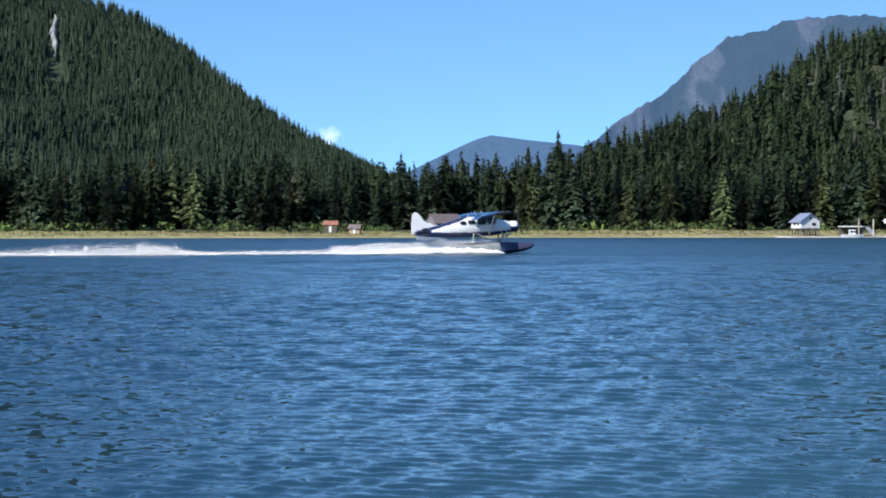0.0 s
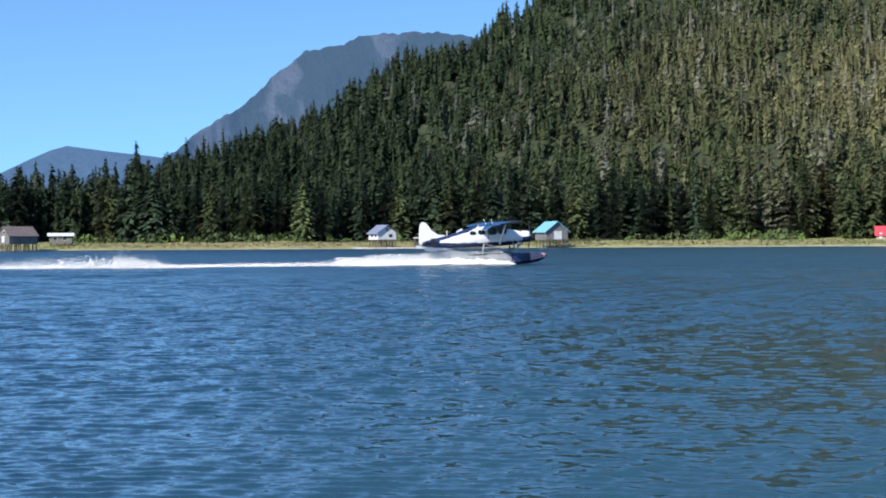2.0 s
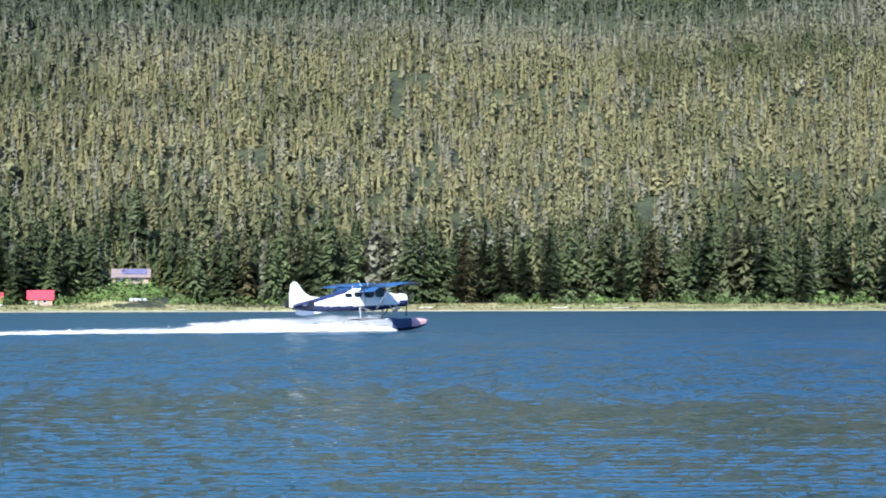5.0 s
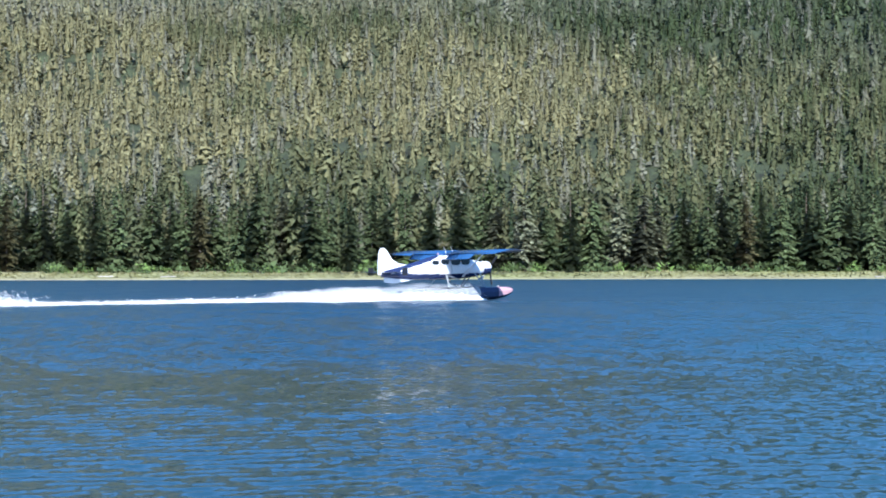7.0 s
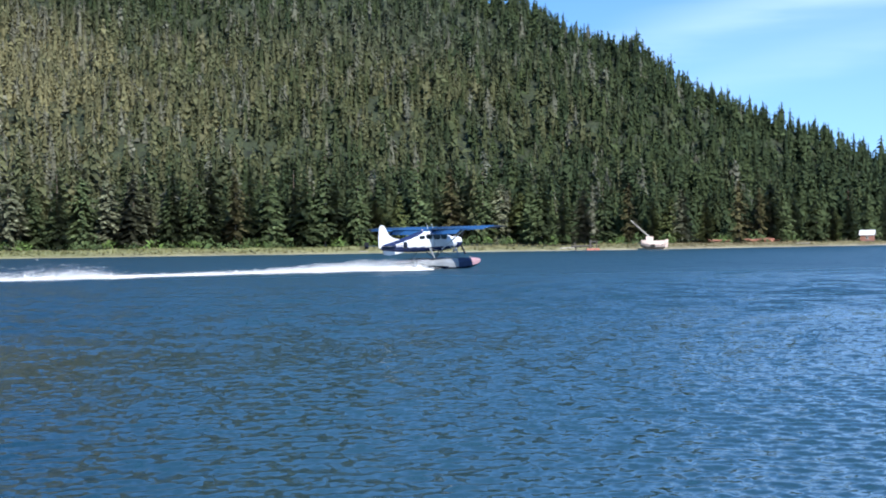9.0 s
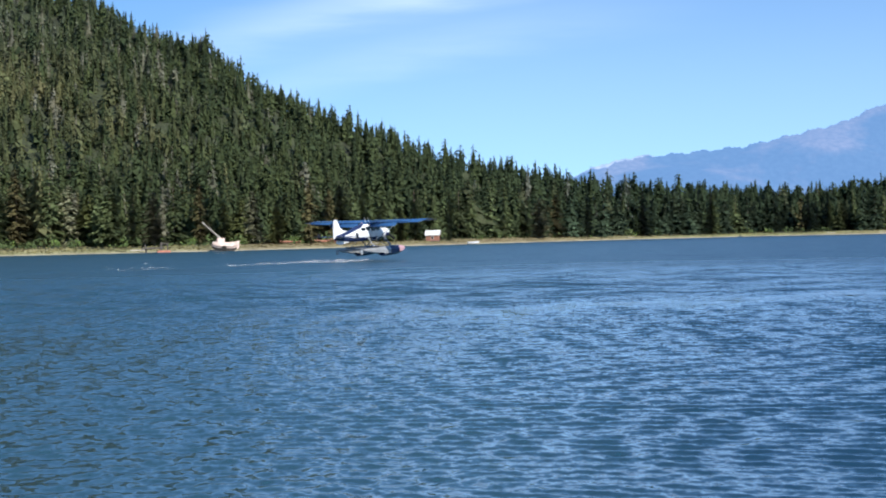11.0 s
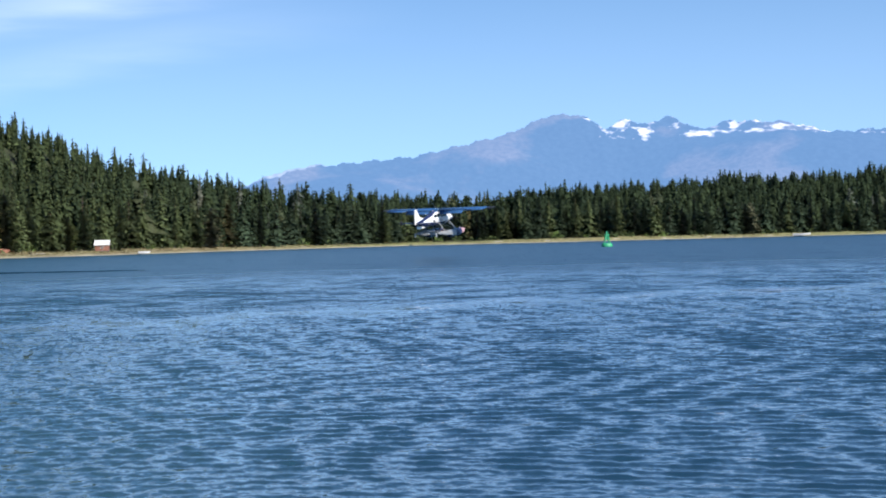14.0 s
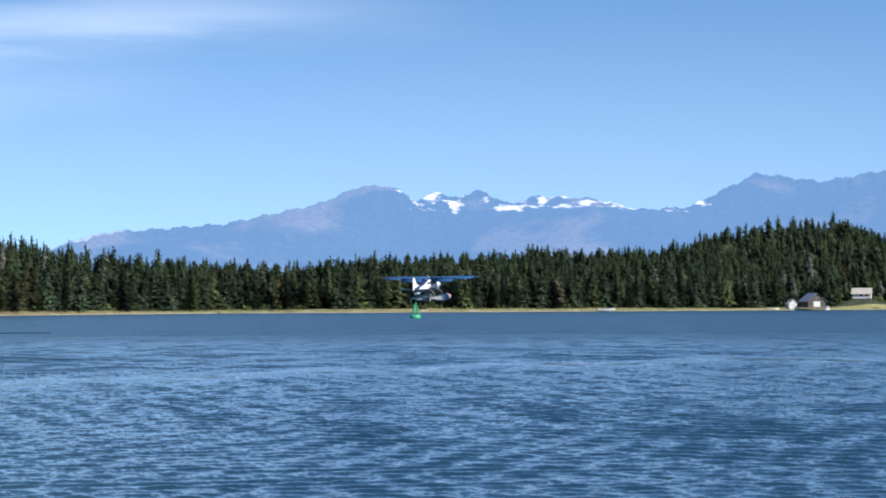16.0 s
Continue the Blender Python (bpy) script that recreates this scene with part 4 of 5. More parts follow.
def wing_skin(root, tip, chord0, chord1, thick0, thick1, sweep=0.0, n=12):
    """An aerofoil between two section centres (leading edge at +x)."""
    rings = []
    for (px, py, pz), ch, th in ((root, chord0, thick0), (tip, chord1, thick1)):
        ring = []
        for i in range(n):
            t = 2 * math.pi * i / n
            x = math.cos(t)
            prof = math.sin(t) * (0.55 + 0.45 * x)
            ring.append((px + ch * 0.5 * x, py, pz + th * prof + th * 0.25 * (1 - x * x)))
        rings.append(ring)
    return loft(rings)


def paint_by(bm, rule):
    for f in bm.faces:
        f.material_index = rule(f.calc_center_median())


def paint_under(bm):
    """Gives the faces that look down the second material."""
    bm.normal_update()
    for f in bm.faces:
        f.material_index = 1 if f.normal.z < -0.3 else 0


def float_hull(y):
    rings = []
    for x, half, keel, chine, deck in ((4.45, 0.04, 0.55, 0.62, 0.72), (4.25, 0.2, 0.34, 0.5, 0.8), (3.8, 0.33, 0.14, 0.36, 0.86), (3.0, 0.42, 0.0, 0.24, 0.9),
                                       (2.0, 0.45, -0.06, 0.17, 0.9), (0.8, 0.46, -0.08, 0.15, 0.9), (0.2, 0.46, -0.08, 0.15, 0.88), (0.16, 0.45, 0.1, 0.24, 0.88),
                                       (-1.2, 0.38, 0.26, 0.34, 0.82), (-2.3, 0.24, 0.42, 0.48, 0.76), (-2.95, 0.08, 0.55, 0.58, 0.7)):
        rings.append([(x, y, keel), (x, y + half * 0.95, chine), (x, y + half, (chine + deck) / 2), (x, y + half * 0.7, deck - 0.05), (x, y, deck),
                      (x, y - half * 0.7, deck - 0.05), (x, y - half, (chine + deck) / 2), (x, y - half * 0.95, chine)])
    return loft(rings, smooth=False)


def floatplane():
    top = empty("floatplane")
    secs = ((2.75, 0.46, 1.95, 2.84), (2.2, 0.56, 1.8, 2.96), (1.55, 0.62, 1.72, 3.1), (1.2, 0.64, 1.7, 3.32), (0.8, 0.64, 1.68, 3.5), (-0.2, 0.64, 1.66, 3.5), (-1.1, 0.6, 1.64, 3.4),
            (-2.0, 0.5, 1.64, 3.15), (-3.3, 0.36, 1.68, 2.8), (-4.6, 0.22, 1.78, 2.5), (-5.6, 0.1, 1.9, 2.3))
    body = loft([fuselage_ring(*s) for s in secs])

    def livery(c):
        deck = float(np.interp(c.x, [-5.6, -3.3, -1.6, -1.0], [2.02, 2.53, 3.02, 3.28]))
        if c.x < 1.1 and c.z > 3.33:
            return 2
        if c.z < float(np.interp(c.x, [-5.6, -4.2, -2.0, 0.0, 3.0], [2.16, 2.13, 2.05, 2.02, 2.1])) or (c.x < -4.15 and c.x > -4.5):
            return 1
        if c.x < -1.0 and c.z > deck:
            return 1
        return 0

    bmesh.ops.subdivide_edges(body, edges=body.edges[:], cuts=2, use_grid_fill=True)
    paint_by(body, livery)
    fus = part("fuselage", body, [M_WHITE, M_NAVY, M_WINGBLUE], top, "white fuselage with navy belly and navy tail top")
    cowl = loft([fuselage_ring(x, r, 2.4 - r * 0.98, 2.4 + r * 0.98, square=1.3) for x, r in ((2.72, 0.47), (2.85, 0.5), (3.2, 0.49), (3.36, 0.45), (3.4, 0.36), (3.26, 0.31))])
    paint_by(cowl, lambda c: 1 if c.z < 2.34 or c.x > 3.3 else 0)
    part("engine_cowl", cowl, [M_WHITE, M_NAVY], top, "white round engine cowl with dark underside")
    eng = bmesh.new()
    for i in range(9):
        t = 2 * math.pi * i / 9
        rod(eng, (3.25, 0.1 * math.cos(t), 2.45 + 0.1 * math.sin(t)), (3.25, 0.32 * math.cos(t), 2.45 + 0.32 * math.sin(t)), 0.06, 0.06, 6)
    part("engine", eng, M_BLACK, top, "dark radial engine")
    pipe = rod(bmesh.new(), (2.7, -0.42, 1.85), (2.2, -0.5, 1.62), 0.08, 0.08, 8)
    part("exhaust_pipe", pipe, M_ALU, top, "steel exhaust pipe")
    for side in (1, -1):
        for x0, x1, z0, z1 in ((1.35, 0.66, 2.66, 3.26), (0.54, -0.22, 2.64, 3.2), (-0.42, -1.02, 2.7, 3.1), (-1.2, -1.72, 2.7, 3.0)):
            w = bmesh.new()
            ctr = (x0 + x1) / 2, (z0 + z1) / 2
            pts = []
            for i in range(14):
                t = 2 * math.pi * i / 14
                cx, cz = math.cos(t), math.sin(t)
                k = (cx ** 4 + cz ** 4) ** -0.25
                px = ctr[0] + abs(x0 - x1) / 2 * cx * k
                pts.append((px, ctr[1] + (z1 - z0) / 2 * cz * k))
            half = [float(np.interp(-p[0], [-1.3, -0.8, 0.2, 1.1, 2.0], [0.635, 0.64, 0.64, 0.605, 0.52])) for p in pts]
            outer = [w.verts.new((p[0], side * (h + 0.02), p[1])) for p, h in zip(pts, half)]
            inner = [w.verts.new((p[0], side * (h - 0.08), p[1])) for p, h in zip(pts, half)]
            w.faces.new(outer)
            for i in range(14):
                w.faces.new((outer[i], outer[(i + 1) % 14], inner[(i + 1) % 14], inner[i]))
            bmesh.ops.recalc_face_normals(w, faces=w.faces)
            part("side_window", w, M_GLASS, top, "dark cabin side window")
    shield = loft([[(1.62, 0.56, 3.06), (1.62, -0.56, 3.06), (1.58, -0.56, 3.1), (1.58, 0.56, 3.1)], [(1.1, 0.56, 3.48), (1.1, -0.56, 3.48), (1.02, -0.56, 3.44), (1.02, 0.56, 3.44)]], smooth=False)
    part("windscreen", shield, M_GLASS, top, "dark raked windscreen")
    part("door_line", boxed(-0.2, -0.17, -0.662, -0.655, 1.95, 2.68), M_NAVY, fus)
    # registration letters stand as plain bars on the side
    for side in (1, -1):
        for k in range(4):
            x = -3.55 - 0.17 * k
            h = float(np.interp(-x, [3.3, 4.6], [0.36, 0.22]))
            bar = boxed(x - 0.06, x + 0.06, side * (h - 0.004) - 0.012, side * (h - 0.004) + 0.012, 2.02, 2.14)
            part("marking_bar", bar, M_NAVY, fus)
    # wings
    for side in (1, -1):
        wing = wing_skin((0.5, side * 0.3, 3.5), (0.5, side * 6.75, 3.55), 1.95, 1.75, 0.2, 0.17)
        tilt_up = Matrix.Rotation(radians(-3), 3, "Y")
        bmesh.ops.rotate(wing, cent=(0.5, 0, 3.5), matrix=tilt_up, verts=wing.verts)
        paint_under(wing)
        w = part("wing", wing, [M_WINGBLUE, M_NAVY], top, "bright blue high wing with a dark underside")
        tip = wing_skin((0.5, side * 6.75, 3.55), (0.46, side * 7.5, 3.57), 1.75, 1.45, 0.17, 0.07)
        bmesh.ops.rotate(tip, cent=(0.5, 0, 3.5), matrix=tilt_up, verts=tip.verts)
        part("wing_tip", tip, M_BLACK, w, "black wing tip")
        flap = wing_skin((-0.66, side * 0.75, 3.36), (-0.66, side * 3.9, 3.42), 0.8, 0.76, 0.04, 0.035)
        bmesh.ops.rotate(flap, cent=(-0.4, 0, 3.42), matrix=Matrix.Rotation(radians(-32), 3, "Y"), verts=flap.verts)
        paint_under(flap)
        part("flap", flap, [M_WINGBLUE, M_NAVY], w)
        ail = wing_skin((-0.5, side * 4.0, 3.46), (-0.46, side * 6.6, 3.5), 0.46, 0.42, 0.03, 0.03)
        bmesh.ops.rotate(ail, cent=(-0.4, 0, 3.48), matrix=Matrix.Rotation(radians(-18), 3, "Y"), verts=ail.verts)
        paint_under(ail)
        part("aileron", ail, [M_WINGBLUE, M_NAVY], w)
        strut = rod(bmesh.new(), (0.75, side * 0.62, 1.85), (0.7, side * 3.35, 3.47), 0.09, 0.07, 8, 0.45)
        part("wing_strut", strut, M_WHITE, top, "white wing strut")
        stab = wing_skin((-5.0, side * 0.12, 2.2), (-5.15, side * 2.35, 2.25), 1.35, 0.9, 0.06, 0.04)
        st = part("tailplane", stab, [M_NAVY, M_NAVY], top, "dark tailplane")
        part("elevator", wing_skin((-5.75, side * 0.25, 2.19), (-5.7, side * 2.35, 2.25), 0.5, 0.36, 0.035, 0.025), M_BLACK, st)
        part("seaplane_fin", boxed(-5.3, -4.85, side * 2.25 - 0.02, side * 2.25 + 0.02, 2.0, 2.55, bevel=0.015), M_BLACK, st)
    fin = bmesh.new()
    prof = [(-3.3, 2.7), (-4.25, 2.84), (-4.72, 3.12), (-5.06, 3.6), (-5.24, 3.82), (-5.38, 3.9), (-5.56, 3.9), (-5.72, 3.76), (-5.8, 3.4), (-5.8, 2.1), (-5.5, 2.05), (-4.6, 2.4)]
    a = [fin.verts.new((x, 0.05, z)) for x, z in prof]
    b = [fin.verts.new((x, -0.05, z)) for x, z in prof]
    fin.faces.new(a)
    fin.faces.new(b[::-1])
    for i in range(len(prof)):
        fin.faces.new((a[i], b[i], b[(i + 1) % len(prof)], a[(i + 1) % len(prof)]))
    bmesh.ops.recalc_face_normals(fin, faces=fin.faces)
    tail = part("tail_fin", fin, M_WHITE, top, "tall white tail fin")
    part("rudder", boxed(-5.86, -5.81, -0.03, 0.03, 2.05, 3.1, bevel=0.01), M_WHITE, tail)
    vent = bmesh.new()
    vp = [(-2.9, 1.68), (-4.7, 1.44), (-5.4, 1.56), (-5.35, 1.88)]
    a = [vent.verts.new((x, 0.03, z)) for x, z in vp]
    b = [vent.verts.new((x, -0.03, z)) for x, z in vp]
    vent.faces.new(a)
    vent.faces.new(b[::-1])
    for i in range(4):
        vent.faces.new((a[i], b[i], b[(i + 1) % 4], a[(i + 1) % 4]))
    bmesh.ops.recalc_face_normals(vent, faces=vent.faces)
    part("belly_fin", vent, M_WHITE, top, "white fin under the tail")
    # floats and their struts
    for side in (1, -1):
        y = side * 1.45
        hull = float_hull(y)
        bmesh.ops.subdivide_edges(hull, edges=[e for e in hull.edges if abs(e.verts[0].co.x - e.verts[1].co.x) > 0.5], cuts=3)
        paint_by(hull, lambda c: 1 if c.z < float(np.interp(c.x, [1.0, 2.0, 3.0, 4.0, 4.4], [0.22, 0.26, 0.36, 0.5, 0.55])) else (2 if c.x > 3.0 else (1 if c.x > 1.5 else 0)))
        fl = part("float", hull, [M_ALU, M_NAVY, M_RED], top, "silver float with navy keel, navy band and faded red nose")
        part("deck_walk", boxed(-1.6, 1.2, y - 0.2, y + 0.2, 0.86, 0.905, bevel=0.01), M_BLACK, fl, "black walkway strip")
        part("water_rudder", boxed(-3.4, -3.02, y - 0.02, y + 0.02, 0.2, 0.72, bevel=0.01), M_ALU, fl)
        part("mooring_cleat", rod(bmesh.new(), (3.2, y, 0.88), (3.2, y, 1.0), 0.05, 0.06, 6), M_ALU, fl)
        for p, q in (((2.0, y, 0.88), (1.85, side * 0.5, 1.85)), ((-0.9, y, 0.84), (-0.55, side * 0.5, 1.75)), ((1.9, y, 0.88), (-0.45, side * 0.52, 1.72)), ((2.1, y, 0.88), (2.35, side * 0.45, 1.85))):
            part("float_strut", rod(bmesh.new(), p, q, 0.06, 0.06, 8, 0.5), M_ALU, top, "silver float strut")
    for x in (1.95, -0.85):
        part("spreader_bar", rod(bmesh.new(), (x, -1.45, 0.72), (x, 1.45, 0.72), 0.06, 0.06, 8), M_ALU, top, "silver spreader bar between the floats")
    for x in (0.4, -0.2):
        part("antenna", rod(bmesh.new(), (x, 0.0, 3.48), (x - 0.2, 0.0, 3.95), 0.02, 0.012, 5), M_WHITE, top)
    part("beacon", rod(bmesh.new(), (-0.9, 0, 3.38), (-0.9, 0, 3.52), 0.06, 0.04, 8), M_RED, top)
    # propeller
    prop = empty("propeller", pose(3.5, 0, 2.45))
    prop.parent = top
    part("spinner", rod(bmesh.new(), (-0.12, 0, 0), (0.14, 0, 0), 0.13, 0.04, 10), M_ALU, prop)
    for k in range(3):
        bl = boxed(-0.03, 0.03, -0.09, 0.09, 0.1, 1.27, bevel=0.02)
        bmesh.ops.rotate(bl, cent=(0, 0, 0), matrix=Matrix.Rotation(2 * math.pi * k / 3, 3, "X"), verts=bl.verts)
        part("blade", bl, M_BLACK, prop)
    for ob in top.children:
        if ob.name.split(".")[0] not in ("float", "float_strut", "spreader_bar"):
            ob.location.z -= 0.2
    tagged(top, "white and navy single-engine floatplane with blue high wing", "floatplane")
    return top, prop


PLANE, PROPELLER = floatplane()


# ---- spray and wake ----
def spray_mesh(name, tri, parent, label):
    n = len(tri)
    v = tri.reshape(-1, 3)
    i = np.arange(n)[:, None] * 4
    f = np.concatenate([i + np.array([[0, 1, 2]]), i + np.array([[0, 2, 3]])])
    ob = mesh_of(name, v, f, M_SPRAY, False)
    ob.parent = parent
    ob["label"] = label
    return ob


def spray():
    """White water behind the floats, in rigid heaps of flakes that run with the plane."""
    rng = np.random.default_rng(41)
    top, wake = empty("spray"), empty("foam_trail")

    def plume(n):
        u = rng.uniform(0, 1, n) ** 0.9
        x = 1.5 - 14.1 * u
        y = rng.choice((-1.45, 1.45), n) * (1 + 0.25 * u) + rng.normal(0, 0.42, n) * (1 + 1.6 * u)
        hh = np.interp(u, [0, 0.04, 0.12, 0.4, 1.0], [0.35, 0.95, 1.1, 1.0, 0.6]) * (1 + 0.08 * np.sin(x * 1.3) + 0.05 * np.sin(x * 3.1))
        z = rng.beta(0.85, 1.5, n) * 1.12 * hh
        return np.stack([x, y, z], -1)

    def trail(n):
        u = rng.uniform(0, 1, n)
        x = -8 - 62 * u
        y = rng.normal(0, 0.9, n) * (1 + u) + 0.6
        z = np.abs(rng.normal(0, 0.5, n)) * np.interp(u, [0, 0.3, 1], [0.34, 0.16, 0.1])
        return np.stack([x, y, z], -1)

    # the thick of the white water: ragged mounds behind each float
    for side in (-1, 1):
        rings = []
        for k in range(58):
            u = k / 57
            x = 1.75 - 13.65 * u
            hh = float(np.interp(u, [0, 0.06, 0.15, 0.45, 1.0], [0.1, 0.4, 0.58, 0.5, 0.1])) * rng.uniform(0.85, 1.15)
            half = 0.7 + 0.75 * u
            yc = side * 1.45 * (1 - 0.3 * u)
            rings.append([(x, yc + half * math.cos(t) * rng.uniform(0.85, 1.15), max(-0.1, hh * math.sin(t) * rng.uniform(0.85, 1.15))) for t in [math.pi * i / 8 - 0.05 for i in range(9)]])
        part("white_water", loft(rings), M_FOAM, top, "thick white water")
    for nm, fn, n, s0, lab in (("plume", plume, 105000, 0.0125, "white spray thrown up by the floats"), ("trail", trail, 40000, 0.024, "thin white foam")):
        c = fn(n)
        tri = rng.normal(0, 1, (n, 4, 3)) * (s0 * rng.uniform(0.4, 1.3, n))[:, None, None] * np.array([1.6, 1.0, 0.7]) + c[:, None, :]
        spray_mesh(nm, tri, top if nm == "plume" else wake, lab)
    tagged(wake, "thin white foam trail drawn over the water", "foam")
    return tagged(top, "white spray thrown up behind the planing floats", "spray"), wake


SPRAY, TRAIL = spray()


def wake_heap():
    """A heap of broken white water that follows in the wake."""
    rng = np.random.default_rng(42)
    n = 22000
    u = rng.normal(0, 1, n)
    c = np.stack([-5.0 * u - 2.5 * np.abs(u), rng.normal(0, 1.6, n), np.abs(rng.normal(0, 0.42, n)) * np.exp(-(u * 0.55) ** 2)], -1)
    tri = rng.normal(0, 1, (n, 4, 3)) * (0.024 * rng.uniform(0.4, 1.3, n))[:, None, None] * np.array([1.6, 1.0, 0.7]) + c[:, None, :]
    top = empty("broken_wave")
    spray_mesh("foam", tri, top, "heap of white foam")
    return tagged(top, "heap of broken white water in the wake", "foam")


HEAP = wake_heap()
# the last wake wave: a long low ridge with a steep dark face
slick_bm = loft([[(x, y - w, -0.1), (x, y, 0.3 * w), (x, y + w, -0.1), (x, y, -0.4)] for x, y, w in [(-34 + k * 1.6, 0.4 * math.sin(k * 0.4), 0.9 * min(1.0, k / 8 + 0.05, (31 - k) / 20)) for k in range(31)]], smooth=False)
SLICK = empty("wake_slick")
M_SLICK = material("smooth_dark_water", (0.004, 0.02, 0.035), 0.12, vary=0.2, scale=0.3, bump=0.4, bump_scale=2.0, spec=0.3)
part("slick", slick_bm, M_SLICK, SLICK)
tagged(SLICK, "long low dark wake wave crossing the choppy water", "wake")


# ---- buildings and boats along the shore ----
M_BOARD = material("white_boards", (0.55, 0.55, 0.55), 0.6, vary=0.12, scale=1.2, bump=0.3, bump_scale=8)
M_GREYWOOD = material("weathered_boards", (0.135, 0.13, 0.128), 0.85, vary=0.3, scale=1.0, bump=0.5, bump_scale=9, per_object=0.15)
M_DARKWOOD = material("dark_wet_timber", (0.07, 0.06, 0.05), 0.85, vary=0.35, scale=2.0, bump=0.5, bump_scale=10)
M_ROOF_BLUE = material("light_blue_metal_roof", (0.2, 0.46, 0.58), 0.35, 0.2, vary=0.1, scale=1.0)
M_ROOF_SLATE = material("slate_blue_roof", (0.16, 0.18, 0.26), 0.5, vary=0.2, scale=1.5)
M_ROOF_BROWN = material("brown_shingle_roof", (0.13, 0.1, 0.1), 0.8, vary=0.3, scale=1.5, bump=0.5, bump_scale=6)
M_ROOF_RED = material("red_metal_roof", (0.62, 0.05, 0.07), 0.4, vary=0.12, scale=1.0)
M_ROOF_PINK = material("faded_brown_roof", (0.19, 0.145, 0.135), 0.7, vary=0.2, scale=1.5)
M_TAN = material("tan_boards", (0.3, 0.22, 0.16), 0.7, vary=0.2, scale=1.2, bump=0.3, bump_scale=8)
M_SOLAR = material("solar_glass", (0.2, 0.2, 0.36), 0.2, vary=0.15, scale=2.0)
M_RUST = material("rust_red_logs", (0.3, 0.13, 0.09), 0.85, vary=0.35, scale=1.0, bump=0.5, bump_scale=6, per_object=0.3)
M_HULL = material("peeling_hull_paint", (0.55, 0.42, 0.36), 0.7, vary=0.35, scale=1.2, bump=0.3, bump_scale=8)
M_GREEN = material("green_buoy_paint", (0.03, 0.3, 0.14), 0.45, vary=0.15, scale=2.0)
M_DRIFT = material("driftwood", (0.34, 0.31, 0.27), 0.9, vary=0.3, scale=1.0, bump=0.6, bump_scale=8, per_object=0.3)


def facing(az, d, z, turn=0.0):
    """A pose whose -y side looks back at the viewer, turned about the vertical by so many degrees."""
    return Matrix.Translation(bearing(az, d, z)) @ pose(0, 0, 0, 0, 0, -az + turn)


def gable_house(name, m, w, l, floor, eave, ridge, wall, roof, over=0.35, stilts=0, braces=False, openings=(), wall_label="", roof_label="", stilt_mat=None):
    """A gabled house: w across its gable front (at -y), l deep; openings (x, z, width, height, kind) in the front, or on the side with kind 'side_'."""
    top = empty(name, m)
    hw, hl, t = w / 2, l / 2, 0.14
    for y, s in ((-hl, 1), (hl, -1)):
        bm = bmesh.new()
        prof = [(-hw, floor), (hw, floor), (hw, eave), (0, ridge - 0.1), (-hw, eave)]
        a = [bm.verts.new((x, y, z)) for x, z in prof]
        b = [bm.verts.new((x, y + s * t, z)) for x, z in prof]
        bm.faces.new(a)
        bm.faces.new(b[::-1])
        for i in range(5):
            bm.faces.new((a[i], b[i], b[(i + 1) % 5], a[(i + 1) % 5]))
        bmesh.ops.recalc_face_normals(bm, faces=bm.faces)
        part("gable_wall", bm, wall, top, wall_label)
    for s in (-1, 1):
        part("side_wall", boxed(min(s * hw, s * (hw - t)), max(s * hw, s * (hw - t)), -hl + t + 0.002, hl - t - 0.002, floor, eave), wall, top, wall_label)
        slope = (ridge - eave) / hw
        bm = bmesh.new()
        xs, zs = s * (hw + over), eave - over * slope
        pts = [(0, ridge), (xs, zs), (xs, zs + 0.14), (0, ridge + 0.14)]
        a = [bm.verts.new((x, -hl - over, z)) for x, z in pts]
        b = [bm.verts.new((x, hl + over, z)) for x, z in pts]
        bm.faces.new(a)
        bm.faces.new(b[::-1])
        for i in range(4):
            bm.faces.new((a[i], b[i], b[(i + 1) % 4], a[(i + 1) % 4]))
        bmesh.ops.recalc_face_normals(bm, faces=bm.faces)
        rf = part("roof", bm, roof, top, roof_label)
        for k in range(max(2, int(l / 1.2))):
            y = -hl + (k + 0.5) * l / max(2, int(l / 1.2))
            part("roof_seam", rod(bmesh.new(), (0, y, ridge + 0.15), (xs, y, zs + 0.15), 0.03, 0.03, 4), roof, rf)
    part("floor_deck", boxed(-hw + 0.02, hw - 0.02, -hl + 0.02, hl - 0.02, floor - 0.2, floor - 0.004), M_GREYWOOD, top)
    sm = stilt_mat or M_DARKWOOD
    if stilts:
        for ix in range(stilts):
            x = -hw + 0.2 + (w - 0.4) * ix / (stilts - 1)
            for iy in range(4):
                y = -hl + 0.2 + (l - 0.4) * iy / 3
                part("stilt", rod(bmesh.new(), (x, y, -2.0), (x, y, floor - 0.2), 0.13, 0.12, 7), sm, top, "dark timber stilt")
            if braces and ix:
                x0 = -hw + 0.2 + (w - 0.4) * (ix - 1) / (stilts - 1)
                part("brace", rod(bmesh.new(), (x0, -hl + 0.05, 0.0), (x, -hl + 0.05, floor - 0.25), 0.07, 0.07, 6), sm, top)
                part("brace", rod(bmesh.new(), (x, -hl + 0.05, 0.0), (x0, -hl + 0.05, floor - 0.25), 0.07, 0.07, 6), sm, top)
    for x, z, ow, oh, kind in openings:
        if kind.startswith("side_"):
            f = boxed(-hw - 0.05, -hw + 0.02, x - ow / 2, x + ow / 2, z - oh / 2, z + oh / 2)
            p = boxed(-hw - 0.07, -hw - 0.052, x - ow / 2 + 0.08, x + ow / 2 - 0.08, z - oh / 2 + 0.08, z + oh / 2 - 0.08)
        else:
            f = boxed(x - ow / 2, x + ow / 2, -hl - 0.05, -hl + 0.02, z - oh / 2, z + oh / 2)
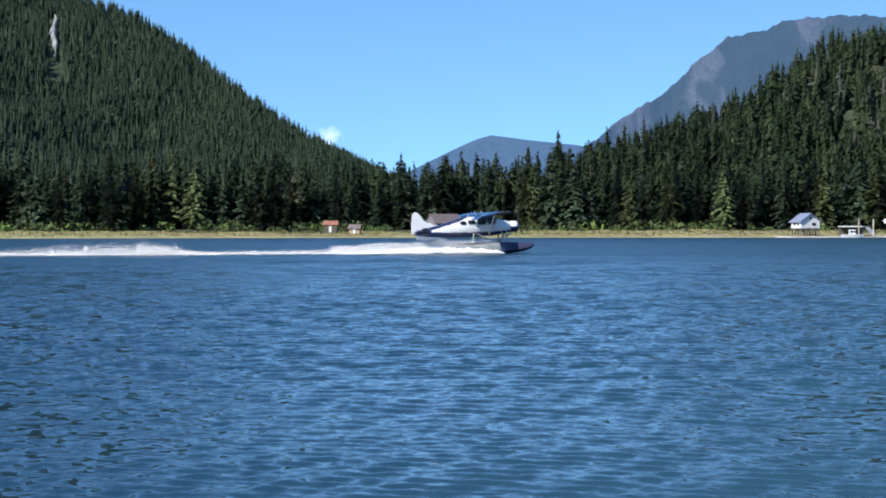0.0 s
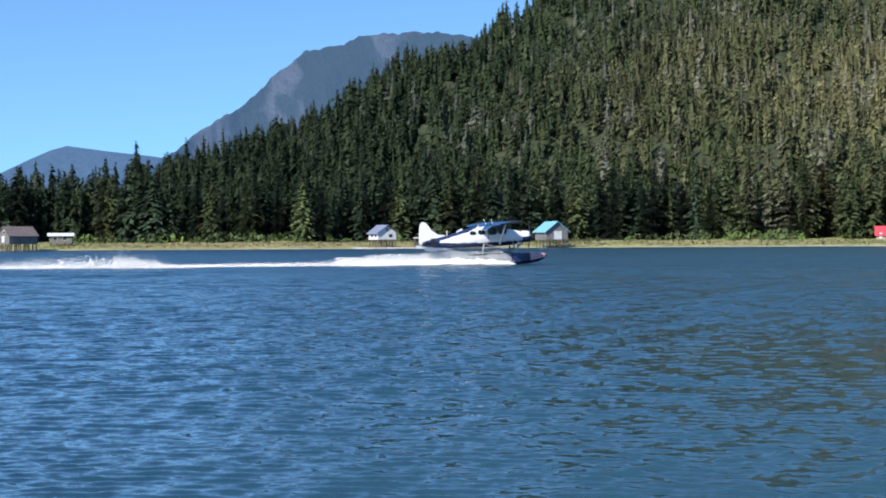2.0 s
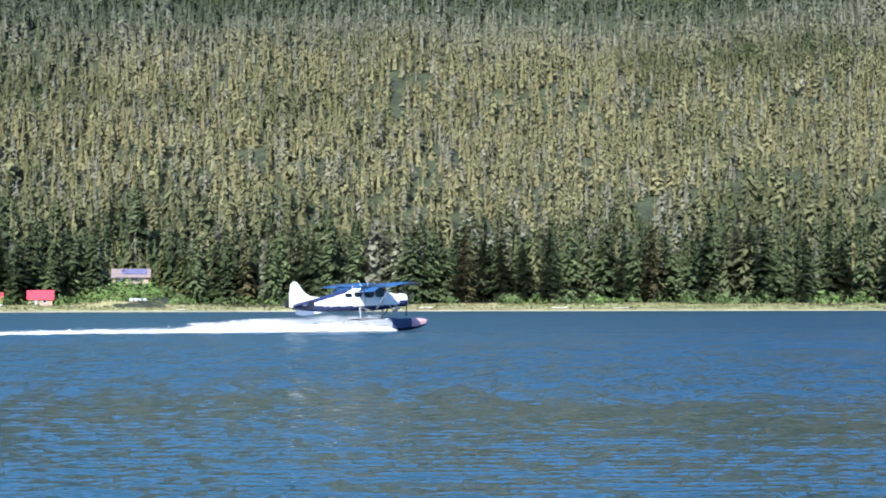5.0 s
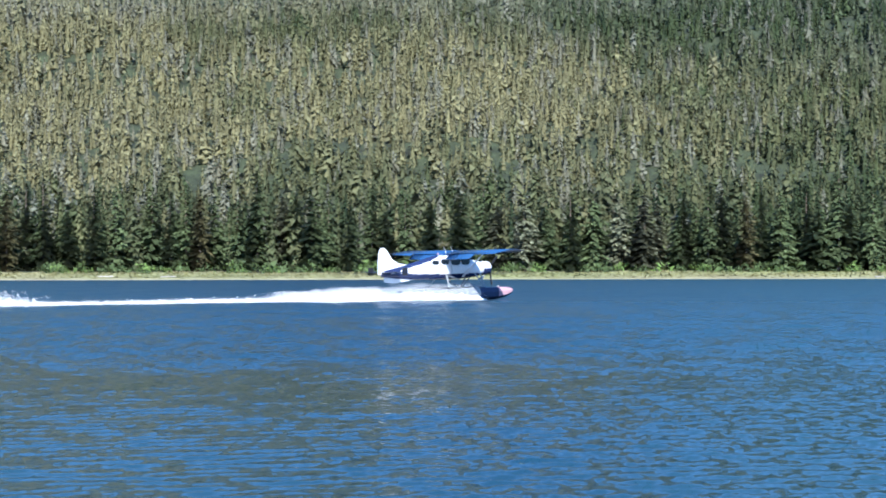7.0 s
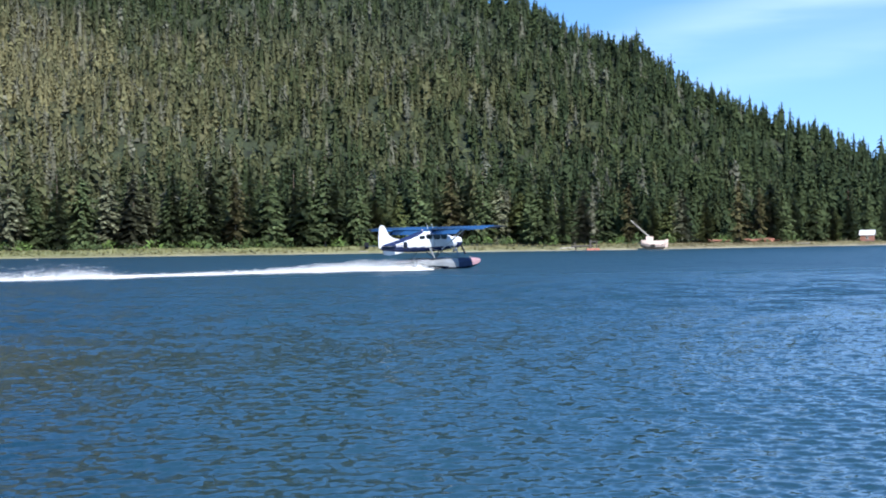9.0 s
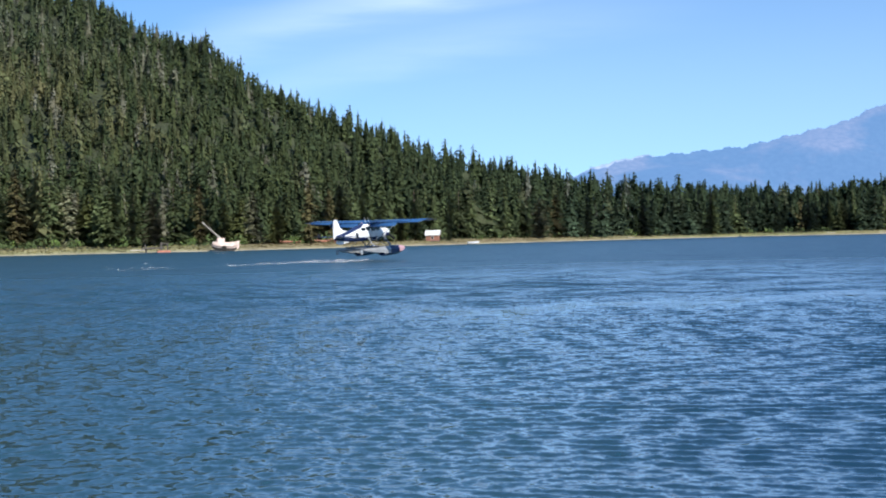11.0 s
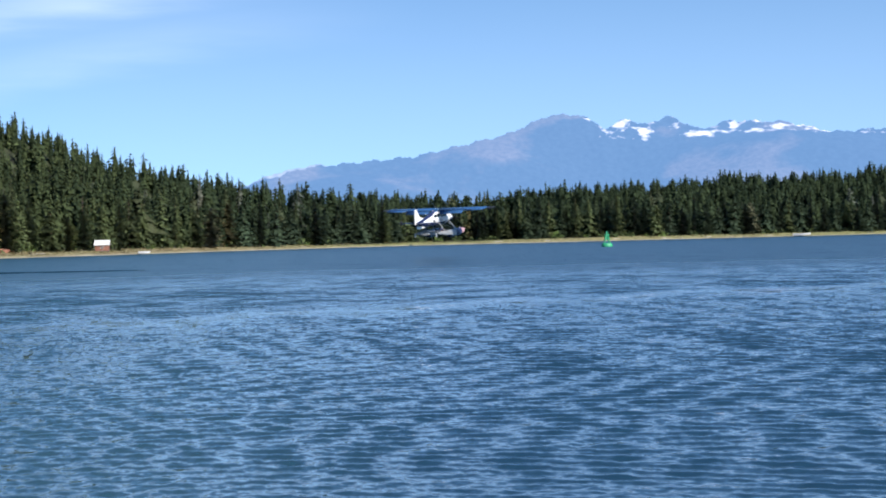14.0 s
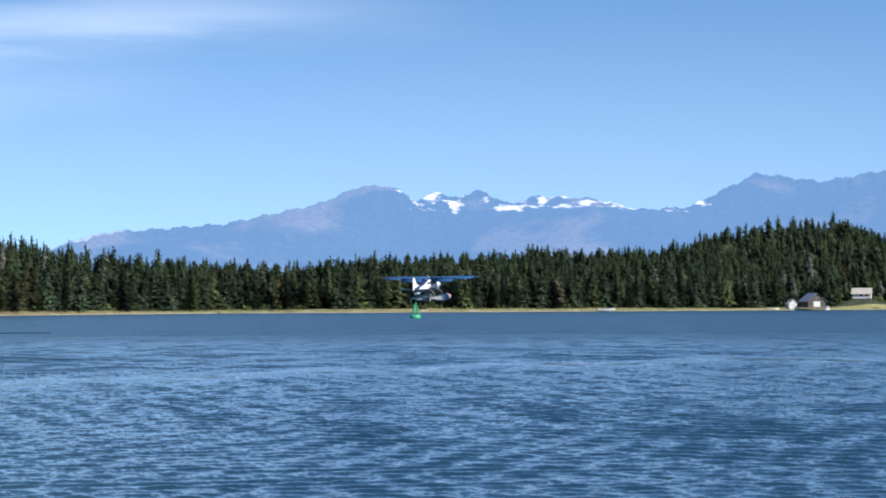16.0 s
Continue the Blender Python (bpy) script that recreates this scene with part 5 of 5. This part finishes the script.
            p = boxed(x - ow / 2 + 0.08, x + ow / 2 - 0.08, -hl - 0.07, -hl - 0.052, z - oh / 2 + 0.08, z + oh / 2 - 0.08)
        if kind.endswith("door"):
            d = part("door", f, M_GREYWOOD, top, "plain boarded door")
            part("door_panel", p, M_BOARD, d)
        else:
            d = part("window", f, M_BOARD, top, "dark framed window")
            part("pane", p, M_GLASS, d)
    return top


def ground_at(az, d):
    return float(ground_z(az, d))


def buildings():
    g = gable_house("boathouse", facing(17.15, 407, 0.0, 27), 5.6, 5.6, 1.95, 3.9, 6.0, M_GREYWOOD, M_ROOF_BLUE, 0.5, 4, True, ((0.2, 2.9, 2.2, 2.1, "door"),),
                    "weathered grey boards", "light blue metal roof")
    tagged(g, "grey boathouse on stilts with a light blue roof", "boathouse")
    g = gable_house("stilt_house", facing(11.62, 407, 0.0, 26), 4.7, 4.9, 2.15, 3.7, 5.4, M_BOARD, M_ROOF_SLATE, 0.45, 4, True,
                    ((0.9, 3.0, 1.1, 0.8, "window"), (0.0, 4.4, 0.6, 0.7, "window"), (0.6, 3.0, 1.0, 0.7, "side_window"), (-1.3, 3.0, 0.9, 0.7, "side_window")),
                    "white painted boards", "slate blue roof")
    tagged(g, "white house on crossed timber stilts with a slate blue roof", "house")
    g = gable_house("barn", facing(-0.05, 412, 0.0, -58), 5.0, 7.4, 1.75, 3.5, 5.5, M_GREYWOOD, M_ROOF_BROWN, 0.3, 4, True, ((0.0, 2.7, 1.2, 1.6, "door"), (0.4, 4.3, 0.7, 0.7, "window")),
                    "weathered grey boards", "dark brown roof")
    tagged(g, "weathered grey barn on piles with a brown roof", "barn")
    d = 436
    g = gable_house("cabin", facing(1.3, d, ground_at(1.3, d) + 0.5, 88), 3.2, 5.4, 0.3, 2.0, 2.5, M_GREYWOOD, M_BOARD, 0.5, 3, False, ((-1.0, 1.4, 1.1, 0.9, "side_window"), (1.3, 1.3, 1.0, 0.9, "side_window")),
                    "grey boards", "white flat-pitched roof")
    tagged(g, "low grey cabin with a white roof among the trees", "cabin")
    for az, d, w, l, e in ((-3.72, 440, 2.8, 3.2, 2.2), (-2.95, 432, 2.0, 2.6, 1.6)):
        g = gable_house("shed", facing(az, d, ground_at(az, d), 80), w, l, 0.1, e, e + 0.8, M_DARKWOOD if w > 2.5 else M_TAN, M_RUST if w > 2.5 else M_ROOF_BROWN, 0.3, 2, False, ((0, 1.0, 0.8, 1.6, "side_door"),),
                        "dark boards" if w > 2.5 else "tan boards", "red metal roof" if w > 2.5 else "brown roof")
        tagged(g, "small dark shed with a red roof in the meadow" if w > 2.5 else "small tan shed with a brown roof in the meadow", "shed")
    d = 434
    for az, l, e in ((29.2, 5.6, 2.0), (27.75, 3.8, 1.5)):
        g = gable_house("cottage", facing(az, d, ground_at(az, d) - 0.2, 90), 4.0, l, 0.2, e, e + 1.8, M_TAN, M_ROOF_RED, 0.4, 3, False, ((-1.0, 1.3, 0.9, 0.8, "side_window"), (0.9, 1.1, 0.9, 1.6, "side_door")),
                        "pale tan boards", "bright red metal roof")
        tagged(g, "small tan cottage with a bright red roof", "cottage")
    d = 446
    z = ground_at(32.05, d) + 0.6
    g = gable_house("lodge", facing(32.05, d, z, 88), 5.4, 8.6, 0.0, 1.9, 3.7, M_TAN, M_ROOF_PINK, 0.6, 4, False, ((-2.4, 1.0, 1.3, 1.0, "side_window"), (0.0, 1.0, 1.3, 1.0, "side_window"), (2.4, 0.95, 1.0, 1.7, "side_door")),
                    "pale boards", "faded brown roof")
    pan = bmesh.new()
    sl = (3.7 - 1.9) / 2.7
    for k in range(6):
        y = -3.9 + 1.05 * k
        ring = [pan.verts.new(v) for v in ((-2.3, y, 3.86 - 2.3 * sl + 0.12), (-2.3, y + 0.98, 3.86 - 2.3 * sl + 0.12), (-0.4, y + 0.98, 3.86 - 0.4 * sl + 0.12), (-0.4, y, 3.86 - 0.4 * sl + 0.12))]
        f = pan.faces.new(ring)
        bmesh.ops.solidify(pan, geom=[f], thickness=0.05)
    part("solar_panel", pan, M_SOLAR, g, "violet-blue solar panels")
    part("porch_roof", boxed(-3.9, -2.75, -2.2, 4.0, 1.55, 1.7), M_ROOF_PINK, g, "faded brown porch roof")
    for y in (-2.0, 0.0, 2.0, 3.9):
        part("porch_post", rod(bmesh.new(), (-3.8, y, -0.4), (-3.8, y, 1.55), 0.07, 0.07, 6), M_TAN, g)
    tagged(g, "tan lodge with a faded roof and solar panels above the meadow", "house")
    d = 540
    g = gable_house("cabin", facing(87.05, d, ground_at(87.05, d), 84), 3.4, 3.9, 0.3, 2.2, 3.4, M_RUST, M_BOARD, 0.4, 3, False, ((0.0, 1.2, 0.8, 0.8, "side_window"),), "rust-red boards", "white roof")
    tagged(g, "small rust-red cabin with a white roof on the shore", "cabin")
    d = 962
    g = gable_house("boathouse", facing(116.2, d, 0.0, 25), 10.0, 11.0, 1.6, 5.0, 9.0, M_DARKWOOD, M_ROOF_SLATE, 0.6, 4, True, ((0.0, 3.2, 4.0, 3.0, "door"), (0, 6.6, 1.2, 1.0, "window")), "dark boards", "slate roof")
    tagged(g, "dark boathouse on piles at the far shore", "boathouse")
    g = gable_house("shed", facing(115.55, 964, 0.3, 20), 4.6, 5.0, 0.0, 3.2, 5.4, M_BOARD, M_BOARD, 0.3, 2, False, ((0.0, 1.6, 1.2, 2.0, "door"),), "white boards", "white roof")
    tagged(g, "small white shed beside the dark boathouse", "shed")
    d = 1034
    z = ground_at(117.75, d) + 0.4
    g = gable_house("house", facing(117.75, d, z, 86), 7.5, 10.2, -0.4, 2.6, 5.6, M_BOARD, M_DRIFT, 0.7, 3, False, ((-2.8, 1.5, 1.6, 1.4, "side_window"), (0.2, 1.5, 1.6, 1.4, "side_window"), (3.0, 1.0, 1.3, 2.3, "side_door")), "white boards", "pale grey-brown roof")
    tagged(g, "white house with a pale roof on the far slope", "house")


def skiff(m, length, mat, label, cabin=False, category="boat"):
    """A small open boat: hull skin, gunwale, thwarts and, if asked, a wheelhouse."""
    top = empty("motor_boat" if cabin else "skiff", m)
    rings = []
    for u, half, keel in ((0.0, 0.34, 0.0), (0.3, 0.40, -0.02), (0.6, 0.38, 0.0), (0.85, 0.22, 0.12), (1.0, 0.02, 0.3)):
        x, h, k = (u - 0.45) * length, half * length * 0.42, keel * length * 0.16
        rings.append([(x, h, 0.62 * length * 0.16 + k * 0.4 + 0.15), (x, h * 0.75, k - 0.05), (x, 0, k - 0.15), (x, -h * 0.75, k - 0.05), (x, -h, 0.62 * length * 0.16 + k * 0.4 + 0.15)])
    part("hull", loft(rings, smooth=False), mat, top)
    for u in (0.2, 0.5):
        part("thwart", boxed((u - 0.45) * length, (u - 0.45) * length + 0.3, -0.14 * length, 0.14 * length, length * 0.11, length * 0.11 + 0.06), M_GREYWOOD, top)
    if cabin:
        w = part("wheelhouse", boxed(-0.1 * length, 0.2 * length, -0.11 * length, 0.11 * length, 0.1 * length, 0.34 * length, bevel=0.08), M_BOARD, top, "white wheelhouse")
        part("window_band", boxed(-0.08 * length, 0.205 * length, -0.115 * length, 0.115 * length, 0.22 * length, 0.29 * length), M_GLASS, w, "dark window band")
    return tagged(top, label, category)


def boats_and_docks():
    dock = empty("floating_dock", facing(13.75, 405, 0.0, 4))
    for k in range(9):
        x = -20 + 4.0 * k
        part("pontoon", boxed(x - 1.95, x + 1.95, -1.1, 1.1, -0.15, 0.34, bevel=0.05), M_DRIFT, dock, "weathered plank pontoon")
    for x, h in ((-3.2, 4.4), (0.0, 4.2), (8.4, 4.4)):
        part("mooring_post", rod(bmesh.new(), (x, 1.4, -3), (x, 1.4, h), 0.2, 0.17, 8), M_DRIFT, dock, "tall grey mooring pile")
    ramp = bmesh.new()
    rod(ramp, (0.2, 1.0, 0.4), (-0.9, 7.5, 2.3), 0.55, 0.55, 4, 0.2)
    part("gangway", ramp, M_ALU, dock, "pale metal gangway")
    tagged(dock, "grey floating dock with tall mooring piles and a gangway", "dock")
    cover = empty("boat_shelter", facing(13.05, 409, 0.0, 6))
    part("roof", boxed(-2.8, 2.8, -2.0, 2.0, 2.35, 2.6, bevel=0.04), M_BOARD, cover, "flat white roof")
    for x in (-2.6, 2.6):
        for y in (-1.8, 1.8):
            part("post", rod(bmesh.new(), (x, y, -2.5), (x, y, 2.35), 0.11, 0.11, 7), M_DARKWOOD, cover, "dark timber post")
    part("back_wall", boxed(-2.6, 2.6, 1.7, 1.8, 0.6, 2.3), M_DARKWOOD, cover, "dark board wall")
    tagged(cover, "open boat shelter with a flat white roof", "shelter")
    sign = empty("signboard", facing(14.15, 406, 0.3, 10))
    part("pole", rod(bmesh.new(), (0.6, 0, -2), (0.6, 0, 3.9), 0.06, 0.05, 6), M_DARKWOOD, sign)
    bd = boxed(-0.8, 0.8, -0.06, 0.06, -0.45, 0.45, bevel=0.02)
    bmesh.ops.rotate(bd, cent=(0, 0, 0), matrix=Matrix.Rotation(radians(-28), 3, "Y"), verts=bd.verts)
    bmesh.ops.translate(bd, vec=(0, 0, 3.55), verts=bd.verts)
    part("board", bd, M_BOARD, sign, "tilted white board")
    tagged(sign, "tilted white board on a dark pole above the dock", "signboard")
    skiff(facing(13.05, 402, 0.05, 8), 5.0, M_BOARD, "white motor boat moored at the floating dock", True)
    skiff(facing(109.6, 855, 0.4, 5), 8.5, M_BOARD, "white boat drawn up on the far beach")
    skiff(facing(114.95, 953, 0.4, 12), 6.0, M_BOARD, "white skiff on the far beach")
    skiff(facing(116.65, 955, 0.1, 60), 6.0, M_BOARD, "white boat beside the dark boathouse", True)
    skiff(facing(88.35, 549, 0.3, 12), 3.8, M_BOARD, "small white skiff pulled up on the shore")
    skiff(facing(32.26, 426, ground_at(32.26, 426) + 0.25, 4), 4.4, M_BOARD, "upturned white skiff in the shore meadow")
    skiff(facing(28.0, 430, ground_at(28, 430) + 0.2, 70), 2.0, M_BOARD, "small white boat beside the red-roofed cottages")
    # stranded fishing boat, leaning
    w = empty("stranded_boat", facing(80.3, 428, 0.3, 8) @ pose(0, 0, 0, -12, 4, 0))
    rings = []
    for x, h, k, g in ((-3.3, 0.9, 0.3, 1.7), (-2.2, 1.25, -0.2, 1.6), (0, 1.4, -0.3, 1.6), (2.0, 1.05, -0.1, 1.9), (3.3, 0.12, 0.7, 2.5)):
        rings.append([(x, h, g), (x, h * 0.95, (g + k) / 2), (x, 0.1, k), (x, -0.1, k), (x, -h * 0.95, (g + k) / 2), (x, -h, g)])
    hull = loft(rings, smooth=False)
    bmesh.ops.subdivide_edges(hull, edges=hull.edges[:], cuts=1, use_grid_fill=True)
    paint_by(hull, lambda c: 1 if c.z < 0.45 else 0)
    part("hull", hull, [M_HULL, M_DARKWOOD], w, "peeling pinkish white hull with dark bottom")
    part("wheelhouse", boxed(-2.2, -0.4, -0.8, 0.8, 1.6, 2.7, bevel=0.06), M_HULL, w, "peeling white wheelhouse")
    part("mast", rod(bmesh.new(), (-1.0, 0, 2.5), (-6.0, -0.6, 6.4), 0.26, 0.16, 7), M_DRIFT, w, "pale mast leaning far over")
    tagged(w, "stranded old fishing boat leaning on the beach, mast tilted", "boat")
    # rusting winch frame on the beach
    r = empty("beached_wreckage", facing(78.1, 423, 0.0, 5))
    for p, q, s in (((-3.6, 0, 1.0), (1.8, 0, 1.1), 0.26), ((0.9, 0, 0), (1.0, 0, 2.5), 0.32), ((1.0, 0, 2.1), (2.8, 0.2, 2.1), 0.18), ((-2.5, 0.3, 0), (-2.8, 0.3, 1.9), 0.22), ((2.5, 0.2, 0), (2.5, 0.2, 2.1), 0.18)):
        part("timber", rod(bmesh.new(), p, q, s, s * 0.8, 7), M_DARKWOOD, r, "dark rotten timber")
    part("winch_base", boxed(0.0, 3.2, -0.6, 0.8, -0.3, 0.5, bevel=0.1), M_RUST, r, "rusty iron base")
    tagged(r, "dark rusty wreckage of timbers on the beach", "wreckage")
    # rust-red log heap
    rng = random.Random(8)
    for k in range(26):
        az = 82.1 + rng.uniform(0, 2.0)
        d = float(SHORE(az)) + 26 + rng.uniform(0, 4)
        z = ground_at(az, d)
        l = rng.uniform(2.5, 5.5)
        h = z + 0.25 + rng.uniform(0, 0.75)
        lg = new("log", bpy.data.meshes.new("log"))
        bm = rod(bmesh.new(), (-l / 2, 0, 0), (l / 2, 0, 0), 0.28, 0.2, 8)
        bm.to_mesh(lg.data)
        bm.free()
        lg.data.materials.append(M_RUST)
        lg.matrix_basis = facing(az, d, h, rng.uniform(-16, 16))
        tagged(lg, "rust-red log in a heap on the grassy shore", "log", "logs heaped on the shore")
    for k in range(30):
        az = rng.choice((rng.uniform(70, 100), rng.uniform(100, 118), rng.uniform(-14, 50)))
        d = float(SHORE(az)) + rng.uniform(2, 9)
        l = rng.uniform(1.5, 4.5)
        lg = new("driftwood_log", bpy.data.meshes.new("driftwood_log"))
        bm = rod(bmesh.new(), (-l / 2, 0, 0), (l / 2, 0, 0.1), 0.18, 0.12, 7)
        bm.to_mesh(lg.data)
        bm.free()
        lg.data.materials.append(M_DRIFT)
        lg.matrix_basis = facing(az, d, ground_at(az, d) + 0.2, rng.uniform(-25, 25))
        tagged(lg, "bleached driftwood log lying along the waterline", "driftwood", "driftwood on the shore")
    # green channel buoy
    b = empty("channel_buoy", facing(103.4, 356, 0.0, 15))
    part("float_drum", loft([[(r * math.cos(t), r * math.sin(t), z) for t in [2 * math.pi * i / 16 for i in range(16)]] for z, r in ((-0.5, 1.0), (0.0, 1.15), (0.55, 1.1), (0.7, 0.9))]), M_GREEN, b, "green float drum")
    for i in range(4):
        t = math.pi / 4 + i * math.pi / 2
        part("tower_leg", rod(bmesh.new(), (0.8 * math.cos(t), 0.8 * math.sin(t), 0.6), (0.28 * math.cos(t), 0.28 * math.sin(t), 2.7), 0.09, 0.07, 6), M_GREEN, b)
    part("day_board", boxed(-0.45, 0.45, -0.06, 0.06, 1.3, 2.5, bevel=0.02), M_GREEN, b, "green day board")
    part("lantern", rod(bmesh.new(), (0, 0, 2.65), (0, 0, 3.2), 0.2, 0.12, 8), M_GREEN, b)
    tagged(b, "green channel marker buoy with a lattice tower", "buoy")


def seabird(m):
    """A dark diving bird sitting low on the water, its neck up."""
    top = empty("seabird", m)
    ring = lambda x, w, z0, z1: [(x, w * math.cos(t), (z0 + z1) / 2 + (z1 - z0) / 2 * math.sin(t)) for t in [2 * math.pi * i / 10 for i in range(10)]]
    part("body", loft([ring(-0.34, 0.02, 0.06, 0.1), ring(-0.2, 0.1, -0.06, 0.13), ring(0.0, 0.14, -0.09, 0.17), ring(0.16, 0.11, -0.07, 0.16), ring(0.24, 0.05, -0.01, 0.12)]), M_BLACK, top)
    part("neck", rod(bmesh.new(), (0.17, 0, 0.1), (0.22, 0, 0.36), 0.07, 0.045, 8), M_BLACK, top)
    head = part("head", loft([ring(0.14, 0.02, 0.36, 0.4), ring(0.2, 0.05, 0.33, 0.43), ring(0.27, 0.045, 0.34, 0.42), ring(0.32, 0.02, 0.36, 0.39)]), M_BLACK, top)
    part("bill", rod(bmesh.new(), (0.31, 0, 0.375), (0.42, 0, 0.36), 0.018, 0.006, 6), M_DARKWOOD, head)
    return tagged(top, "small dark diving seabird sitting on the water", "bird")


BIRDS = [(seabird(facing(az, d, -0.8, turn)), az, d, turn) for az, d, turn in ((81.45, 78, 20), (83.53, 86, 200))]
buildings()
boats_and_docks()


# ---- motion of the plane ----
# seconds, bearing, distance, compass heading, height of the floats, nose-up angle
FLIGHT = [
    (0, 1.126, 150.2, 79.0, 0.00, 2.0),
    (0.5, 4.399, 148.0, 82.7, 0.00, 2.0),
    (1, 7.850, 146.0, 86.3, 0.00, 2.0),
    (1.5, 11.443, 145.0, 89.8, 0.00, 2.0),
    (2, 15.137, 144.4, 93.1, 0.00, 2.0),
    (2.5, 19.035, 143.3, 96.1, 0.00, 2.0),
    (3, 23.070, 142.5, 98.8, 0.00, 2.0),
    (3.5, 27.109, 141.7, 101.1, 0.00, 2.0),
    (3.7, 28.722, 141.0, 101.9, 0.00, 2.0),
    (5.8, 46.579, 122.8, 108.3, 0.00, 0.8),
    (6, 48.234, 122.2, 109.1, 0.00, 0.8),
    (6.5, 52.484, 121.6, 111.2, 0.00, 0.8),
    (7, 57.056, 123.5, 113.4, 0.00, 0.8),
    (7.5, 61.460, 127.8, 115.5, 0.00, 0.8),
    (8, 65.543, 133.0, 116.9, 0.00, 0.8),
    (8.5, 69.442, 138.4, 117.6, 0.00, 0.8),
    (9, 73.014, 144.4, 117.8, 0.00, 0.8),
    (9.5, 76.312, 151.5, 117.6, 0.00, 0.8),
    (10, 79.360, 159.6, 117.5, 0.00, 0.8),
    (10.2, 80.516, 162.8, 117.6, 0.13, 0.8),
    (12.3, 91.310, 192.2, 122.0, 0.99, 3.0),
    (12.5, 92.197, 194.8, 122.4, 1.19, 3.0),
    (13, 94.249, 201.2, 123.6, 1.73, 4.0),
    (13.5, 96.132, 207.9, 124.4, 2.14, 4.0),
    (14, 97.894, 215.2, 125.1, 2.52, 4.0),
    (14.5, 99.549, 223.1, 125.5, 2.75, 4.0),
    (15, 101.088, 231.5, 125.7, 2.77, 4.0),
    (15.5, 102.528, 239.3, 125.8, 2.84, 4.0),
    (16, 103.850, 246.6, 125.9, 2.96, 4.0),
]


def motions():
    def at(az, d, heading, z, up):
        return Matrix.Translation(bearing(az, d, z)) @ pose(0, 0, 0, 0, -up, 90 - heading)

    walk(PLANE, [(t, at(az, d, h, z, up)) for t, az, d, h, z, up in FLIGHT])
    # the spray runs with the floats and falls back when they leave the water
    rows = [(t, at(az, d, h, 0.0, 0) @ pose(-float(np.interp(t, [7.0, 8.5, 9.5, 10.2], [0, 2.0, 3.4, 5.0])), 0, float(np.interp(t, [7.5, 8.5, 9.5, 10.2], [0, -0.2, -0.35, -0.5]))))
            for t, az, d, h, z, up in FLIGHT if t < 10.3]
    t, az, d, h, z, up = next(r for r in FLIGHT if r[0] > 11)
    rows += [(11.6, at(88.2, 184.0, 120.5, -2.2, 0)), (12.3, at(az, d, h, -4.0, 0)), (16.0, at(az, d, h, -4.0, 0))]
    walk(SPRAY, rows)
    trail = [(t, at(az, d, h, 0.0, 0)) for t, az, d, h, z, up in FLIGHT if t < 10.3]
    walk(TRAIL, trail + [(r[0], Matrix.Translation((0, 0, 0.6 if r[0] < 12 else 0)) @ r[1]) for r in rows[-3:]])
    def behind(az, d, heading, back, z):
        m = at(az, d, heading, 0.0, 0)
        return Matrix.Translation(m @ Vector((-back, -1.0, z))) @ pose(0, 0, 0, 0, 0, 90 - heading)

    heap = [(t, behind(az, d, h, 29.0 + 0.75 * t, -0.03 * t)) for t, az, d, h, z, up in FLIGHT if t < 10.3]
    t, az, d, h, z, up = next(r for r in FLIGHT if r[0] > 11)
    heap += [(t, behind(az, d, h, 40.0, -2.6)), (16.0, behind(az, d, h, 40.0, -2.6))]
    walk(HEAP, heap)
    swell = ((0, 72.0, 160, -1.2), (10.2, 76.0, 163, -1.2), (12.2, 80.0, 164, 0.03), (16, 86.6, 158, 0.03))
    walk(SLICK, [(t, Matrix.Translation(bearing(az, r, z)) @ pose(0, 0, 0, 0, 0, -az)) for t, az, r, z in swell])
    # the birds come up from a dive
    for ob, az, d, turn in BIRDS:
        walk(ob, [(0.0, facing(az, d, -0.8, turn)), (12.0, facing(az, d, -0.8, turn)), (12.4, facing(az, d, 0.06, turn)), (16.0, facing(az + 0.3, d, 0.06, turn))])
    walk(PROPELLER, [(k * 0.1, pose(3.5, 0, 2.25, 83.0 * k)) for k in range(161)])


motions()
